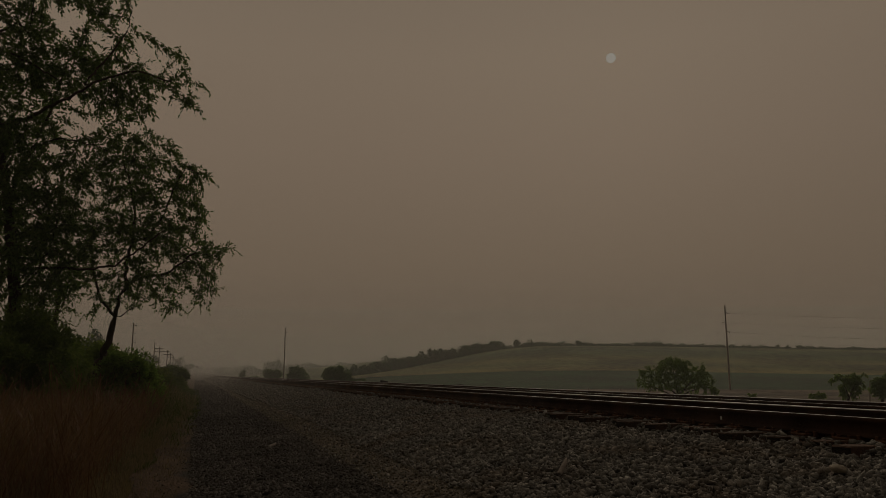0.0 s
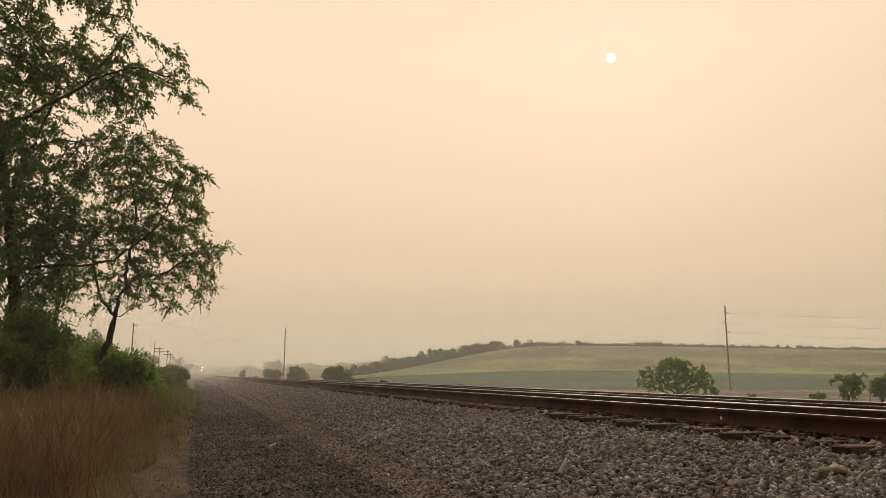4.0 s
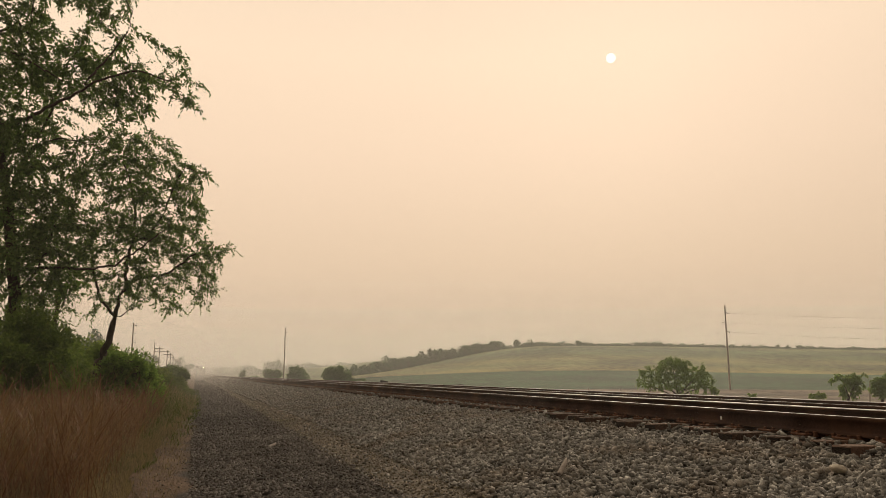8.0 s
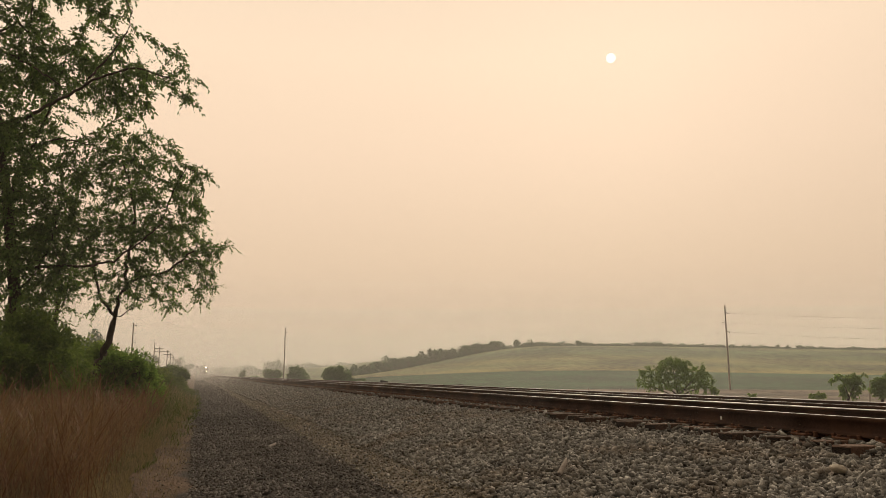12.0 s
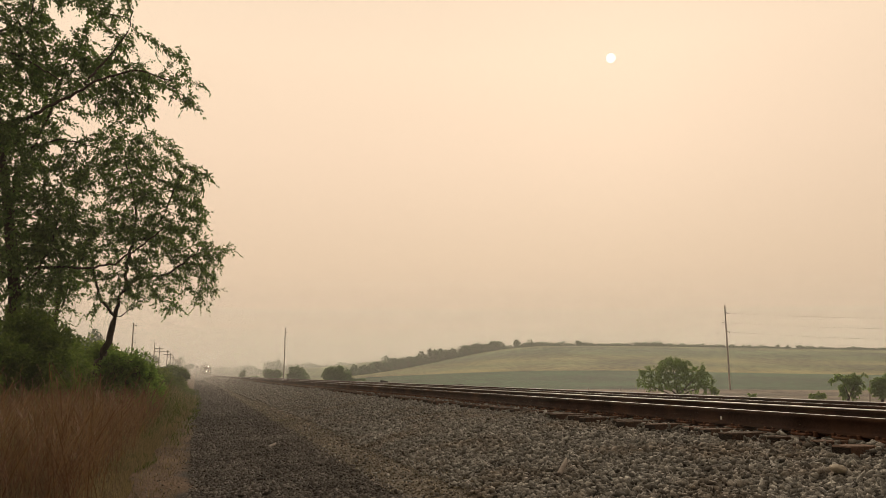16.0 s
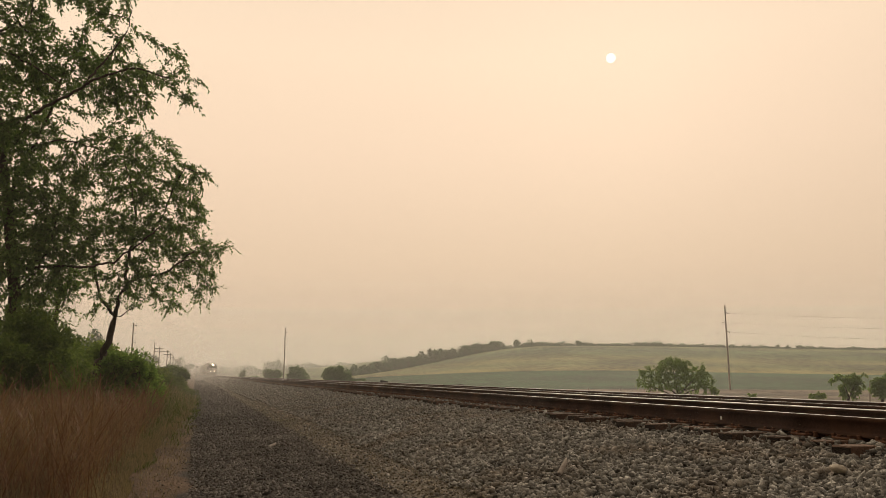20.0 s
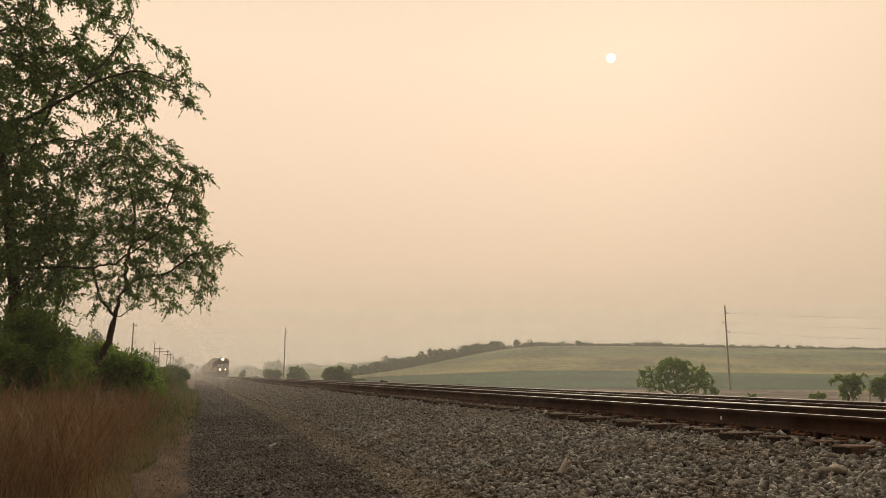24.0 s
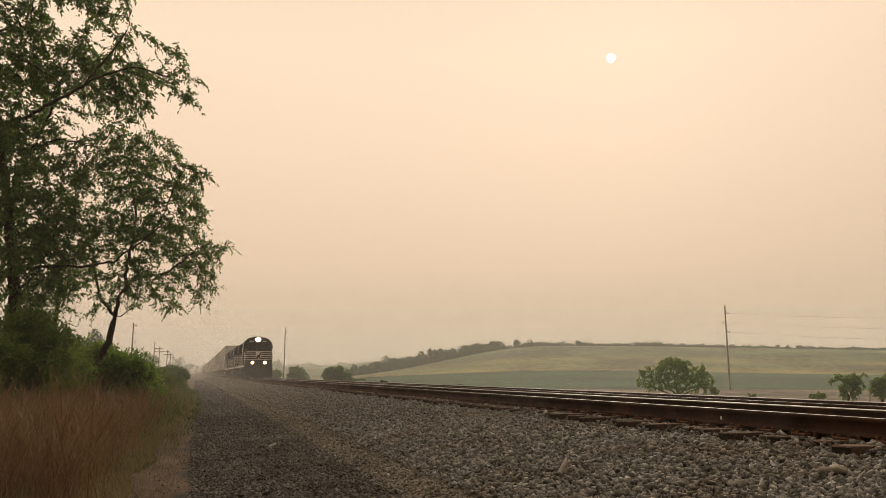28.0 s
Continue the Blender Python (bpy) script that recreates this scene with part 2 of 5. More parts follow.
M = {
    "stone": mat("ballast_stone", (0.118, 0.115, 0.103), (0.338, 0.328, 0.294), 0.85, scale=9, fine=90, island=0.55, bump=0.3, stain=(0.19, 0.16, 0.125), stain_scale=1.1),
    "stone_piece": mat("ballast_stone_single", (0.11, 0.106, 0.095), (0.26, 0.25, 0.228), 0.85, scale=9, fine=90, piece=0.4, bump=0.3),
    "pale_stone": mat("pale_stone", (0.36, 0.32, 0.25), (0.46, 0.41, 0.33), 0.8, scale=9, fine=80, bump=0.3),
    "chip": mat("road_chip", (0.075, 0.069, 0.063), (0.19, 0.175, 0.158), 0.9, scale=0.8, fine=60, island=0.75),
    "verge": mat("tan_verge_gravel", (0.15, 0.13, 0.1), (0.3, 0.262, 0.205), 0.9, scale=1.2, fine=60, island=0.6, stain=(0.16, 0.15, 0.09), stain_scale=0.6),
    "rail_side": mat("rusty_rail", (0.034, 0.021, 0.016), (0.068, 0.041, 0.03), 0.85, scale=3, fine=40, bump=0.3, stain=(0.105, 0.056, 0.034), stain_scale=1.2, spec=0.08),
    "rail_top": mat("worn_rail_head", (0.36, 0.35, 0.345), (0.48, 0.47, 0.46), 0.5, 1.0, scale=2, fine=30, spec=0.5),
    "tie": mat("weathered_tie", (0.075, 0.047, 0.034), (0.165, 0.105, 0.072), 0.9, scale=4, fine=50, bump=0.6, piece=0.35, stain=(0.07, 0.047, 0.034), stain_scale=3),
    "tie_end": mat("dark_end_grain", (0.018, 0.014, 0.012), (0.045, 0.034, 0.027), 0.95, scale=14, fine=90, bump=0.8),
    "tie_far": mat("weathered_tie_joined", (0.085, 0.062, 0.048), (0.17, 0.125, 0.095), 0.9, scale=4, fine=50, island=0.3),
    "rust": mat("rusty_iron", (0.09, 0.045, 0.028), (0.16, 0.08, 0.045), 0.85, scale=12, fine=80, bump=0.4),
    "bark": mat("tree_bark", (0.055, 0.043, 0.034), (0.125, 0.097, 0.074), 0.95, scale=9, fine=60, bump=0.8),
    "leaf": leaf_mat("tree_leaf", (0.1, 0.155, 0.064), (0.21, 0.272, 0.118), 0.47),
    "leaf_dark": leaf_mat("shrub_leaf_dark", (0.125, 0.172, 0.066), (0.22, 0.268, 0.11), 0.58),
    "leaf_bush": leaf_mat("bush_leaf", (0.14, 0.212, 0.076), (0.245, 0.32, 0.125), 0.56),
    "leaf_weed": leaf_mat("weedy_leaf", (0.095, 0.125, 0.05), (0.175, 0.2, 0.085), 0.5),
    "leaf_track": leaf_mat("trackside_bush_leaf", (0.066, 0.13, 0.052), (0.125, 0.2, 0.085), 0.45),
    "leaf_mid": leaf_mat("roadside_leaf", (0.065, 0.105, 0.04), (0.115, 0.16, 0.065), 0.4),
    "leaf_far": leaf_mat("far_leaf", (0.048, 0.105, 0.06), (0.085, 0.15, 0.088), 0.3),
    "grass": leaf_mat("dry_grass", (0.16, 0.122, 0.09), (0.37, 0.288, 0.215), 0.24, 0.12),
    "grass_red": leaf_mat("red_stalk", (0.16, 0.088, 0.066), (0.29, 0.185, 0.138), 0.22, 0.12),
    "grass_green": leaf_mat("green_grass", (0.06, 0.088, 0.028), (0.12, 0.145, 0.055), 0.25, 0.1),
    "wood": mat("pole_wood", (0.3, 0.265, 0.23), (0.46, 0.415, 0.37), 0.9, scale=2, fine=30, bump=0.4),
    "iron": mat("dark_iron", (0.03, 0.03, 0.03), (0.06, 0.055, 0.05), 0.6, 0.3, scale=5, fine=50),
    "wire": mat("wire", (0.09, 0.085, 0.08), (0.13, 0.125, 0.12), 0.8),
    "loco": mat("black_loco_paint", (0.012, 0.012, 0.013), (0.028, 0.027, 0.026), 0.42, scale=1.2, fine=25, stain=(0.06, 0.05, 0.042), stain_scale=0.8, spec=0.4),
    "white": mat("white_stripe_paint", (0.74, 0.72, 0.68), (0.84, 0.82, 0.78), 0.5, scale=2, fine=30),
    "glass": mat("dark_window_glass", (0.012, 0.013, 0.015), (0.02, 0.021, 0.023), 0.08, spec=0.6),
    "under": mat("grimy_running_gear", (0.03, 0.026, 0.023), (0.07, 0.058, 0.048), 0.85, scale=3, fine=40),
    "box_white": mat("white_container_paint", (0.78, 0.77, 0.73), (0.86, 0.84, 0.8), 0.55, scale=0.6, fine=12, stain=(0.6, 0.55, 0.47), stain_scale=0.5),
    "box_grey": mat("grey_container_paint", (0.6, 0.6, 0.58), (0.7, 0.69, 0.67), 0.55, scale=0.6, fine=12, stain=(0.42, 0.38, 0.33), stain_scale=0.5),
    "well": mat("well_car_paint", (0.16, 0.13, 0.09), (0.28, 0.22, 0.14), 0.7, scale=1, fine=15, stain=(0.1, 0.07, 0.05), stain_scale=0.6),
    "head": glow_mat("headlight_glow", (1.0, 0.74, 0.45), 60.0),
    "ditch": glow_mat("ditch_light_glow", (1.0, 0.72, 0.43), 60.0),
    # orange glow that imitates the halo around the lit lamps
    "halo_disc": glow_mat("lamp_halo_glow", (1.0, 0.52, 0.2), 2.4),
    "sun": glow_mat("sun_glow", (1.0, 0.93, 0.82), 1.2),
}


# ---------------------------------------------------------------- mesh helpers
def link_mesh(name, verts, faces, material, smooth=False):
    me = bpy.data.meshes.new(name)
    v, f = np.asarray(verts, dtype=np.float32), np.asarray(faces, dtype=np.int32)
    k = f.shape[1]
    me.vertices.add(len(v))
    me.vertices.foreach_set("co", v.ravel())
    me.loops.add(f.size)
    me.loops.foreach_set("vertex_index", f.ravel())
    me.polygons.add(len(f))
    me.polygons.foreach_set("loop_start", np.arange(0, f.size, k, dtype=np.int32))
    me.polygons.foreach_set("loop_total", np.full(len(f), k, dtype=np.int32))
    me.materials.append(material)
    me.update(calc_edges=True)
    me.validate()
    if smooth:
        me.polygons.foreach_set("use_smooth", np.ones(len(f), dtype=bool))
    return me


def hang(name, me, parent, label=""):
    ob = new(name, me)
    ob.parent = parent
    return tagged(ob, label)


def part(name, bm, material, parent, label=""):
    me = bpy.data.meshes.new(name)
    bm.to_mesh(me)
    bm.free()
    me.materials.append(material)
    return hang(name, me, parent, label)


def thing(name, label, category, group="", at=(0, 0, 0), rz=0.0):
    ob = new(name)
    ob.empty_display_size = 0.2
    ob.matrix_basis = pose(*at, 0, 0, rz)
    return tagged(ob, label, category, group)


def add_box(bm, x0, x1, y0, y1, z0, z1, bevel=0.0):
    """A box with chamfered edges, added to bm."""
    g = bmesh.ops.create_cube(bm, size=1.0, matrix=Matrix.Translation(((x0 + x1) / 2, (y0 + y1) / 2, (z0 + z1) / 2)) @ Matrix.Diagonal((x1 - x0, y1 - y0, z1 - z0, 1)))
    if bevel:
        es = list({e for v in g["verts"] for e in v.link_edges})
        bmesh.ops.bevel(bm, geom=es, offset=bevel, segments=1, affect="EDGES")
    return bm


def box(x0, x1, y0, y1, z0, z1, bevel=0.02):
    return add_box(bmesh.new(), x0, x1, y0, y1, z0, z1, bevel)


def add_cyl(bm, a, b, r0, r1=None, seg=10):
    a, b = Vector(a), Vector(b)
    d = b - a
    m = Matrix.Translation((a + b) / 2) @ d.to_track_quat("Z", "Y").to_matrix().to_4x4()
    bmesh.ops.create_cone(bm, cap_ends=True, segments=seg, radius1=r0, radius2=r0 if r1 is None else r1, depth=d.length, matrix=m)
    return bm


def cyl(a, b, r0, r1=None, seg=10):
    return add_cyl(bmesh.new(), a, b, r0, r1, seg)


def prism(pts, y0, y1):
    """A closed outline in x, z drawn out along y."""
    bm = bmesh.new()
    lo = [bm.verts.new((x, y0, z)) for x, z in pts]
    hi = [bm.verts.new((x, y1, z)) for x, z in pts]
    bm.faces.new(lo)
    bm.faces.new(hi[::-1])
    for i in range(len(pts)):
        j = (i + 1) % len(pts)
        bm.faces.new((lo[j], lo[i], hi[i], hi[j]))
    bmesh.ops.recalc_face_normals(bm, faces=bm.faces)
    return bm


def tube_arrays(path, radii, seg=6):
    """Vertices and quads of a tapered tube along a path."""
    p = np.asarray(path, float)
    t = np.gradient(p, axis=0)
    t /= np.linalg.norm(t, axis=1)[:, None] + 1e-9
    up = np.where(np.abs(t[:, 2:3]) > 0.9, np.array([[1.0, 0, 0]]), np.array([[0, 0, 1.0]]))
    a = np.cross(t, up)
    a /= np.linalg.norm(a, axis=1)[:, None] + 1e-9
    b = np.cross(t, a)
    ang = np.arange(seg) * 2 * np.pi / seg
    ring = a[:, None] * np.cos(ang)[None, :, None] + b[:, None] * np.sin(ang)[None, :, None]
    v = (p[:, None] + ring * np.asarray(radii)[:, None, None]).reshape(-1, 3)
    i, j = np.meshgrid(np.arange(len(p) - 1), np.arange(seg), indexing="ij")
    j2 = (j + 1) % seg
    f = np.stack([i * seg + j, i * seg + j2, (i + 1) * seg + j2, (i + 1) * seg + j], -1).reshape(-1, 4)
    return v, f


def merge(pieces):
    vs, fs, k = [], [], 0
    for v, f in pieces:
        vs.append(v)
        fs.append(f + k)
        k += len(v)
    return np.concatenate(vs), np.concatenate(fs)


def leaves(rng, centres, ways, length, width):
    """One folded kite a leaf, pointing along its way."""
    n = len(centres)
    w = ways / (np.linalg.norm(ways, axis=1)[:, None] + 1e-9)
    s = np.cross(w, rng.normal(size=(n, 3)))
    s /= np.linalg.norm(s, axis=1)[:, None] + 1e-9
    nn = np.cross(w, s)
    ln = (length * rng.uniform(0.6, 1.35, n))[:, None]
    wd = (width * rng.uniform(0.7, 1.3, n))[:, None]
    base = centres
    v = np.stack([base, base + w * ln * 0.45 + s * wd * 0.5 + nn * wd * 0.12, base + w * ln, base + w * ln * 0.45 - s * wd * 0.5 + nn * wd * 0.12], 1).reshape(-1, 3)
    k = np.arange(n) * 4
    f = np.concatenate([np.stack([k, k + 1, k + 2], 1), np.stack([k, k + 2, k + 3], 1)])
    return v, f


# ---------------------------------------------------------------- lie of the land
def rise(y):
    """The line climbs slowly far up the track."""
    return 0.0088 * (np.sqrt((y - 420.0) ** 2 + 3600.0) + (y - 420.0) - 4.26) / 2


def smooth(a, b, v):
    t = np.clip((v - a) / (b - a), 0, 1)
    return t * t * (3 - 2 * t)


PROFILE_X = [-60, -6, -0.7, 0.0, 1.0, 2.0, 2.6, 3.5, 4.5, 5.3, 5.5, 5.75, 8.6, 9.6, 12.6, 13.4, 15.5, 18.5, 24]
PROFILE_Z = [-0.3, 0.05, 0.03, 0.0, -0.02, 0.0, 0.06, 0.2, 0.327, 0.408, 0.432, 0.492, 0.5, 0.425, 0.41, 0.35, -0.5, -1.15, -1.3]


def ground_z(x, y):
    x, y = np.asarray(x, float), np.asarray(y, float)
    u = x * RIGHT.x + y * RIGHT.y
    w = x * FWD.x + y * FWD.y
    z = np.interp(x, PROFILE_X, PROFILE_Z) + rise(y) * (1 - smooth(20, 70, x))
    crest = 17.4 * smooth(-74, 57, u) - 2.4 * smooth(60, 260, u)
    hill = crest * smooth(150, 395, w) ** 1.25 * (1 - 0.6 * smooth(420, 900, w))
    far = 16.0 * smooth(600, 1000, w) * smooth(-60, 260, u) + 9.0 * smooth(900, 1500, w)
    return z + hill * smooth(20, 60, x) + far * smooth(30, 120, x) + 10.0 * smooth(-190, -30, u) * (1 - smooth(-50, 10, u)) * smooth(395, 500, w) * (1 - smooth(540, 800, w)) * smooth(20, 60, x)


def build_ground():
    xs = np.unique(np.concatenate([np.linspace(-3500, -300, 12), np.linspace(-260, -20, 13), np.linspace(-16, -1, 16), np.array(PROFILE_X[2:]), np.linspace(-0.6, 5.4, 25),
                                   np.linspace(26, 400, 76), np.linspace(420, 1000, 20), np.linspace(1100, 3500, 10)]))
    ys = np.unique(np.concatenate([np.linspace(-3500, -100, 10), np.linspace(-80, 0, 5), np.linspace(1, 40, 40), np.linspace(44, 500, 100), np.linspace(520, 1200, 30), np.linspace(1300, 4200, 14)]))
    gx, gy = np.meshgrid(xs, ys, indexing="ij")
    v = np.stack([gx, gy, ground_z(gx, gy)], -1).reshape(-1, 3)
    i, j = np.meshgrid(np.arange(len(xs) - 1), np.arange(len(ys) - 1), indexing="ij")
    k = len(ys)
    f = np.stack([i * k + j, (i + 1) * k + j, (i + 1) * k + j + 1, i * k + j + 1], -1).reshape(-1, 4)
    # near-black from 3 to 5.5 m puts the shade between stones into colour
    near = strip_mat("trackside_ground", (1, 0, 0), [
        (-12, (0.09, 0.08, 0.04)), (-0.9, (0.11, 0.074, 0.049)), (-0.5, (0.128, 0.087, 0.058)), (-0.1, (0.13, 0.092, 0.063)), (0.03, (0.052, 0.047, 0.043)), (0.45, (0.045, 0.041, 0.038)), (0.9, (0.068, 0.061, 0.055)), (1.35, (0.046, 0.042, 0.039)), (1.75, (0.075, 0.067, 0.058)),
        (2.1, (0.155, 0.136, 0.108)), (2.6, (0.145, 0.128, 0.102)), (3.0, (0.05, 0.045, 0.04)), (5.5, (0.05, 0.046, 0.042)), (5.9, (0.12, 0.08, 0.056)), (8.3, (0.11, 0.076, 0.055)), (9.0, (0.06, 0.054, 0.048))], 1.1, 1.0, 24.0, 0.55, 1.0)
    field = strip_mat("farm_field", tuple(FWD + 0.18 * RIGHT), [
        (45, (0.11, 0.096, 0.066)), (69, (0.08, 0.08, 0.055)), (75, (0.2, 0.165, 0.125)), (82, (0.1, 0.095, 0.07)), (91, (0.2, 0.165, 0.125)), (100, (0.1, 0.094, 0.07)), (113, (0.21, 0.17, 0.13)), (134, (0.19, 0.155, 0.115)), (138, (0.02, 0.068, 0.024)), (247, (0.022, 0.078, 0.026)), (250, (0.25, 0.228, 0.088)),
        (275, (0.15, 0.172, 0.064)), (297, (0.19, 0.19, 0.075)), (319, (0.115, 0.155, 0.06)), (342, (0.1, 0.15, 0.058)), (379, (0.145, 0.175, 0.066)), (399, (0.12, 0.16, 0.064)), (487, (0.14, 0.18, 0.08))], 9.0, 0.03, 0.5, 0.8, 0.2)
    me = link_mesh("ground", v, f, near, True)
    me.materials.append(field)
    mid = (gx[:-1, :-1] > 14).ravel().astype(np.int32)
    me.polygons.foreach_set("material_index", mid)
    return tagged(new("ground", me), "gravel track road, stone ballast bank and farmland rolling to a hill", "ground", kind="structure")


ground = build_ground()


# ---------------------------------------------------------------- tracks
def rail_outline():
    """Half width and height of a flat-bottomed rail, from its base."""
    h = 0.186
    right = [(0.076, 0.0), (0.076, 0.012), (0.02, 0.03), (0.009, 0.05), (0.009, 0.128), (0.034, 0.142), (0.037, 0.174), (0.026, h)]
    return right + [(-x, z) for x, z in reversed(right)]


RAIL_Y = np.concatenate([np.arange(-40, 120, 8.0), np.arange(120, 600, 20.0), np.arange(600, 1601, 50.0)])


def build_rail(name, x, top, parent, label, gauge):
    pts = rail_outline()
    n = len(pts)
    vs = np.array([[x + px, y, top - 0.186 + pz + rise(y)] for y in RAIL_Y for px, pz in pts])
    fs = []
    for k in range(len(RAIL_Y) - 1):
        for i in range(n):
            j = (i + 1) % n
            fs.append((k * n + j, k * n + i, (k + 1) * n + i, (k + 1) * n + j))
    me = link_mesh(name, vs, fs, M["rail_side"])
    me.materials.append(M["rail_top"])
    # the polished running surface and the corner that the wheel flanges rub
    idx = np.array([1 if (f % n) in (7, gauge) else 0 for f in range(len(fs))], dtype=np.int32)
    me.polygons.foreach_set("material_index", idx)
    return hang(name, me, parent, label)


def build_track(x, top, label, ties_near):
    track = tagged(new("railway_track"), label, "railway track", "railway tracks", "structure")
    build_rail("rail", x - 0.755, top, track, "rusty steel rail with a polished head", 6)
    build_rail("rail", x + 0.755, top, track, "rusty steel rail with a polished head", 8)
    rng = random.Random(int(x * 10))
    tie_z = top - 0.186 - 0.016
    base = box(-1.3, 1.3, -0.115, 0.115, -0.18, 0.0, 0.012)
    for v in base.verts:
        v.co += Vector((rng.uniform(-0.012, 0.012), rng.uniform(-0.008, 0.008), rng.uniform(-0.008, 0.004)))
    tie_me = bpy.data.meshes.new("tie")
    base.to_mesh(tie_me)
    tie_me.materials.append(M["tie"])
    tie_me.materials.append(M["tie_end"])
    # both end faces take a much darker colour than the rest of the tie
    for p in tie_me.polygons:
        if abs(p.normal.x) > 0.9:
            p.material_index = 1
    plate_bm = box(-0.18, 0.18, -0.1, 0.1, -0.002, 0.016, 0.004)
    for sx in (-0.11, 0.11):
        for sy in (-0.06, 0.06):
            add_box(plate_bm, sx - 0.018, sx + 0.018, sy - 0.012, sy + 0.012, 0.014, 0.04, 0.004)
    plate_me = bpy.data.meshes.new("tie_plate")
    plate_bm.to_mesh(plate_me)
    plate_bm.free()
    plate_me.materials.append(M["rust"])
    # spring clips that grip the rail's foot beside a tie
    anchor_bm = box(-0.1, 0.1, -0.012, 0.012, -0.022, -0.002, 0.003)
    add_box(anchor_bm, -0.105, -0.07, -0.016, 0.016, -0.022, 0.036, 0.004)
    add_box(anchor_bm, 0.07, 0.105, -0.016, 0.016, -0.022, 0.03, 0.004)
    anchor_me = bpy.data.meshes.new("rail_anchor")
    anchor_bm.to_mesh(anchor_me)
    anchor_bm.free()
    anchor_me.materials.append(M["rust"])
    far = []
    base.free()
    y = -6.0
    while y < 700:
        dx, rot = rng.uniform(-0.2, 0.12), rng.uniform(-1.8, 1.8)
        if y < ties_near:
            t = hang("tie", tie_me, track)
            t.matrix_basis = pose(x + dx, y, tie_z + float(rise(y)) + rng.uniform(-0.012, 0.004), 0, 0, rot)
            for px in (-0.755, 0.755):
                p = hang("tie_plate", plate_me, t)
                p.matrix_basis = pose(px - dx, 0, 0.002)
            if y < 40 and x < 8 and rng.random() < 0.6:
                for sy in (-0.15, 0.15):
                    a = hang("rail_anchor", anchor_me, t)
                    a.matrix_basis = pose(-0.755 - dx, sy, 0.012)
        else:
            far.append((x + dx, y, tie_z + float(rise(y))))
        y += 0.51 + rng.uniform(-0.02, 0.02)
    cube = np.array([[a, b, c] for a in (-1.3, 1.3) for b in (-0.115, 0.115) for c in (-0.18, 0.0)])
    cf = np.array([[0, 1, 3, 2], [4, 6, 7, 5], [0, 4, 5, 1], [2, 3, 7, 6], [1, 5, 7, 3], [0, 2, 6, 4]])
    v, f = merge([(cube + np.array(p), cf) for p in far])
    tagged(hang("far_ties", link_mesh("far_ties", v, f, M["tie_far"]), track, "weathered wooden ties far along the track"), kind="stuff")
    return track


# ---------------------------------------------------------------- stones
def stone_template(seed, n=7):
    rng = np.random.default_rng(seed)
    # a crushed block: cube corners knocked off unevenly
    p = np.array([(i, j, k) for i in (-1, 1) for j in (-1, 1) for k in (-1, 1)], float)
    p *= rng.uniform(0.3, 1.08, (8, 3))
    p = np.concatenate([p[rng.permutation(8)[:n]], rng.normal(0, 0.6, (1, 3))])
    p *= np.array([1.0, rng.uniform(0.6, 0.9), rng.uniform(0.38, 0.62)])
    bm = bmesh.new()
    for q in p:
        bm.verts.new(q)
    hull = bmesh.ops.convex_hull(bm, input=bm.verts)
    bmesh.ops.delete(bm, geom=[g for g in hull["geom_interior"] if isinstance(g, bmesh.types.BMVert)], context="VERTS")
    bm.verts.index_update()
    v = np.array([q.co for q in bm.verts])
    f = np.array([[q.index for q in s.verts] for s in bm.faces])
    bm.free()
    return v, f


STONES = [stone_template(k) for k in range(14)]
CHIPS = [stone_template(50 + k, 6) for k in range(10)]


def scatter(rng, n, xr, yr, size, y_power=1.0, sink=0.25, shapes=STONES, heap=0.75):
    """n stones strewn over a stretch of ground."""
    x = rng.uniform(*xr, n)
    y = yr[0] + (yr[1] - yr[0]) * rng.uniform(0, 1, n) ** y_power
    z = ground_z(x, y)
    sz = size * np.clip(rng.lognormal(0.05, 0.36, n), 0.4, 1.9) * 0.5
    out = []
    for k, (tv, tf) in enumerate(shapes):
        s = np.arange(n) % len(shapes) == k
        m = int(s.sum())
        a = rng.uniform(0, 6.28, m)
        lean, ax = rng.normal(0, 0.75, m)[:, None, None], rng.uniform(0, 6.28, m)[:, None]
        axis = np.stack([np.cos(ax), np.sin(ax), np.zeros_like(ax)], -1)
        ca, sa = np.cos(a), np.sin(a)
        p = tv[None] * sz[s][:, None, None]
        q = np.stack([p[..., 0] * ca[:, None] - p[..., 1] * sa[:, None], p[..., 0] * sa[:, None] + p[..., 1] * ca[:, None], p[..., 2]], -1)
        # each stone lies tipped to some side
        q = q * np.cos(lean) + np.cross(axis, q) * np.sin(lean) + axis * (q * axis).sum(-1, keepdims=True) * (1 - np.cos(lean))
        q += np.stack([x[s], y[s], z[s] + sz[s] * (0.5 - sink + heap * rng.uniform(-0.2, 1.0, m))], -1)[:, None]
        f = (tf[None] + (np.arange(m) * len(tv))[:, None, None]).reshape(-1, 3)
        out.append((q.reshape(-1, 3), f))
    return merge(out)


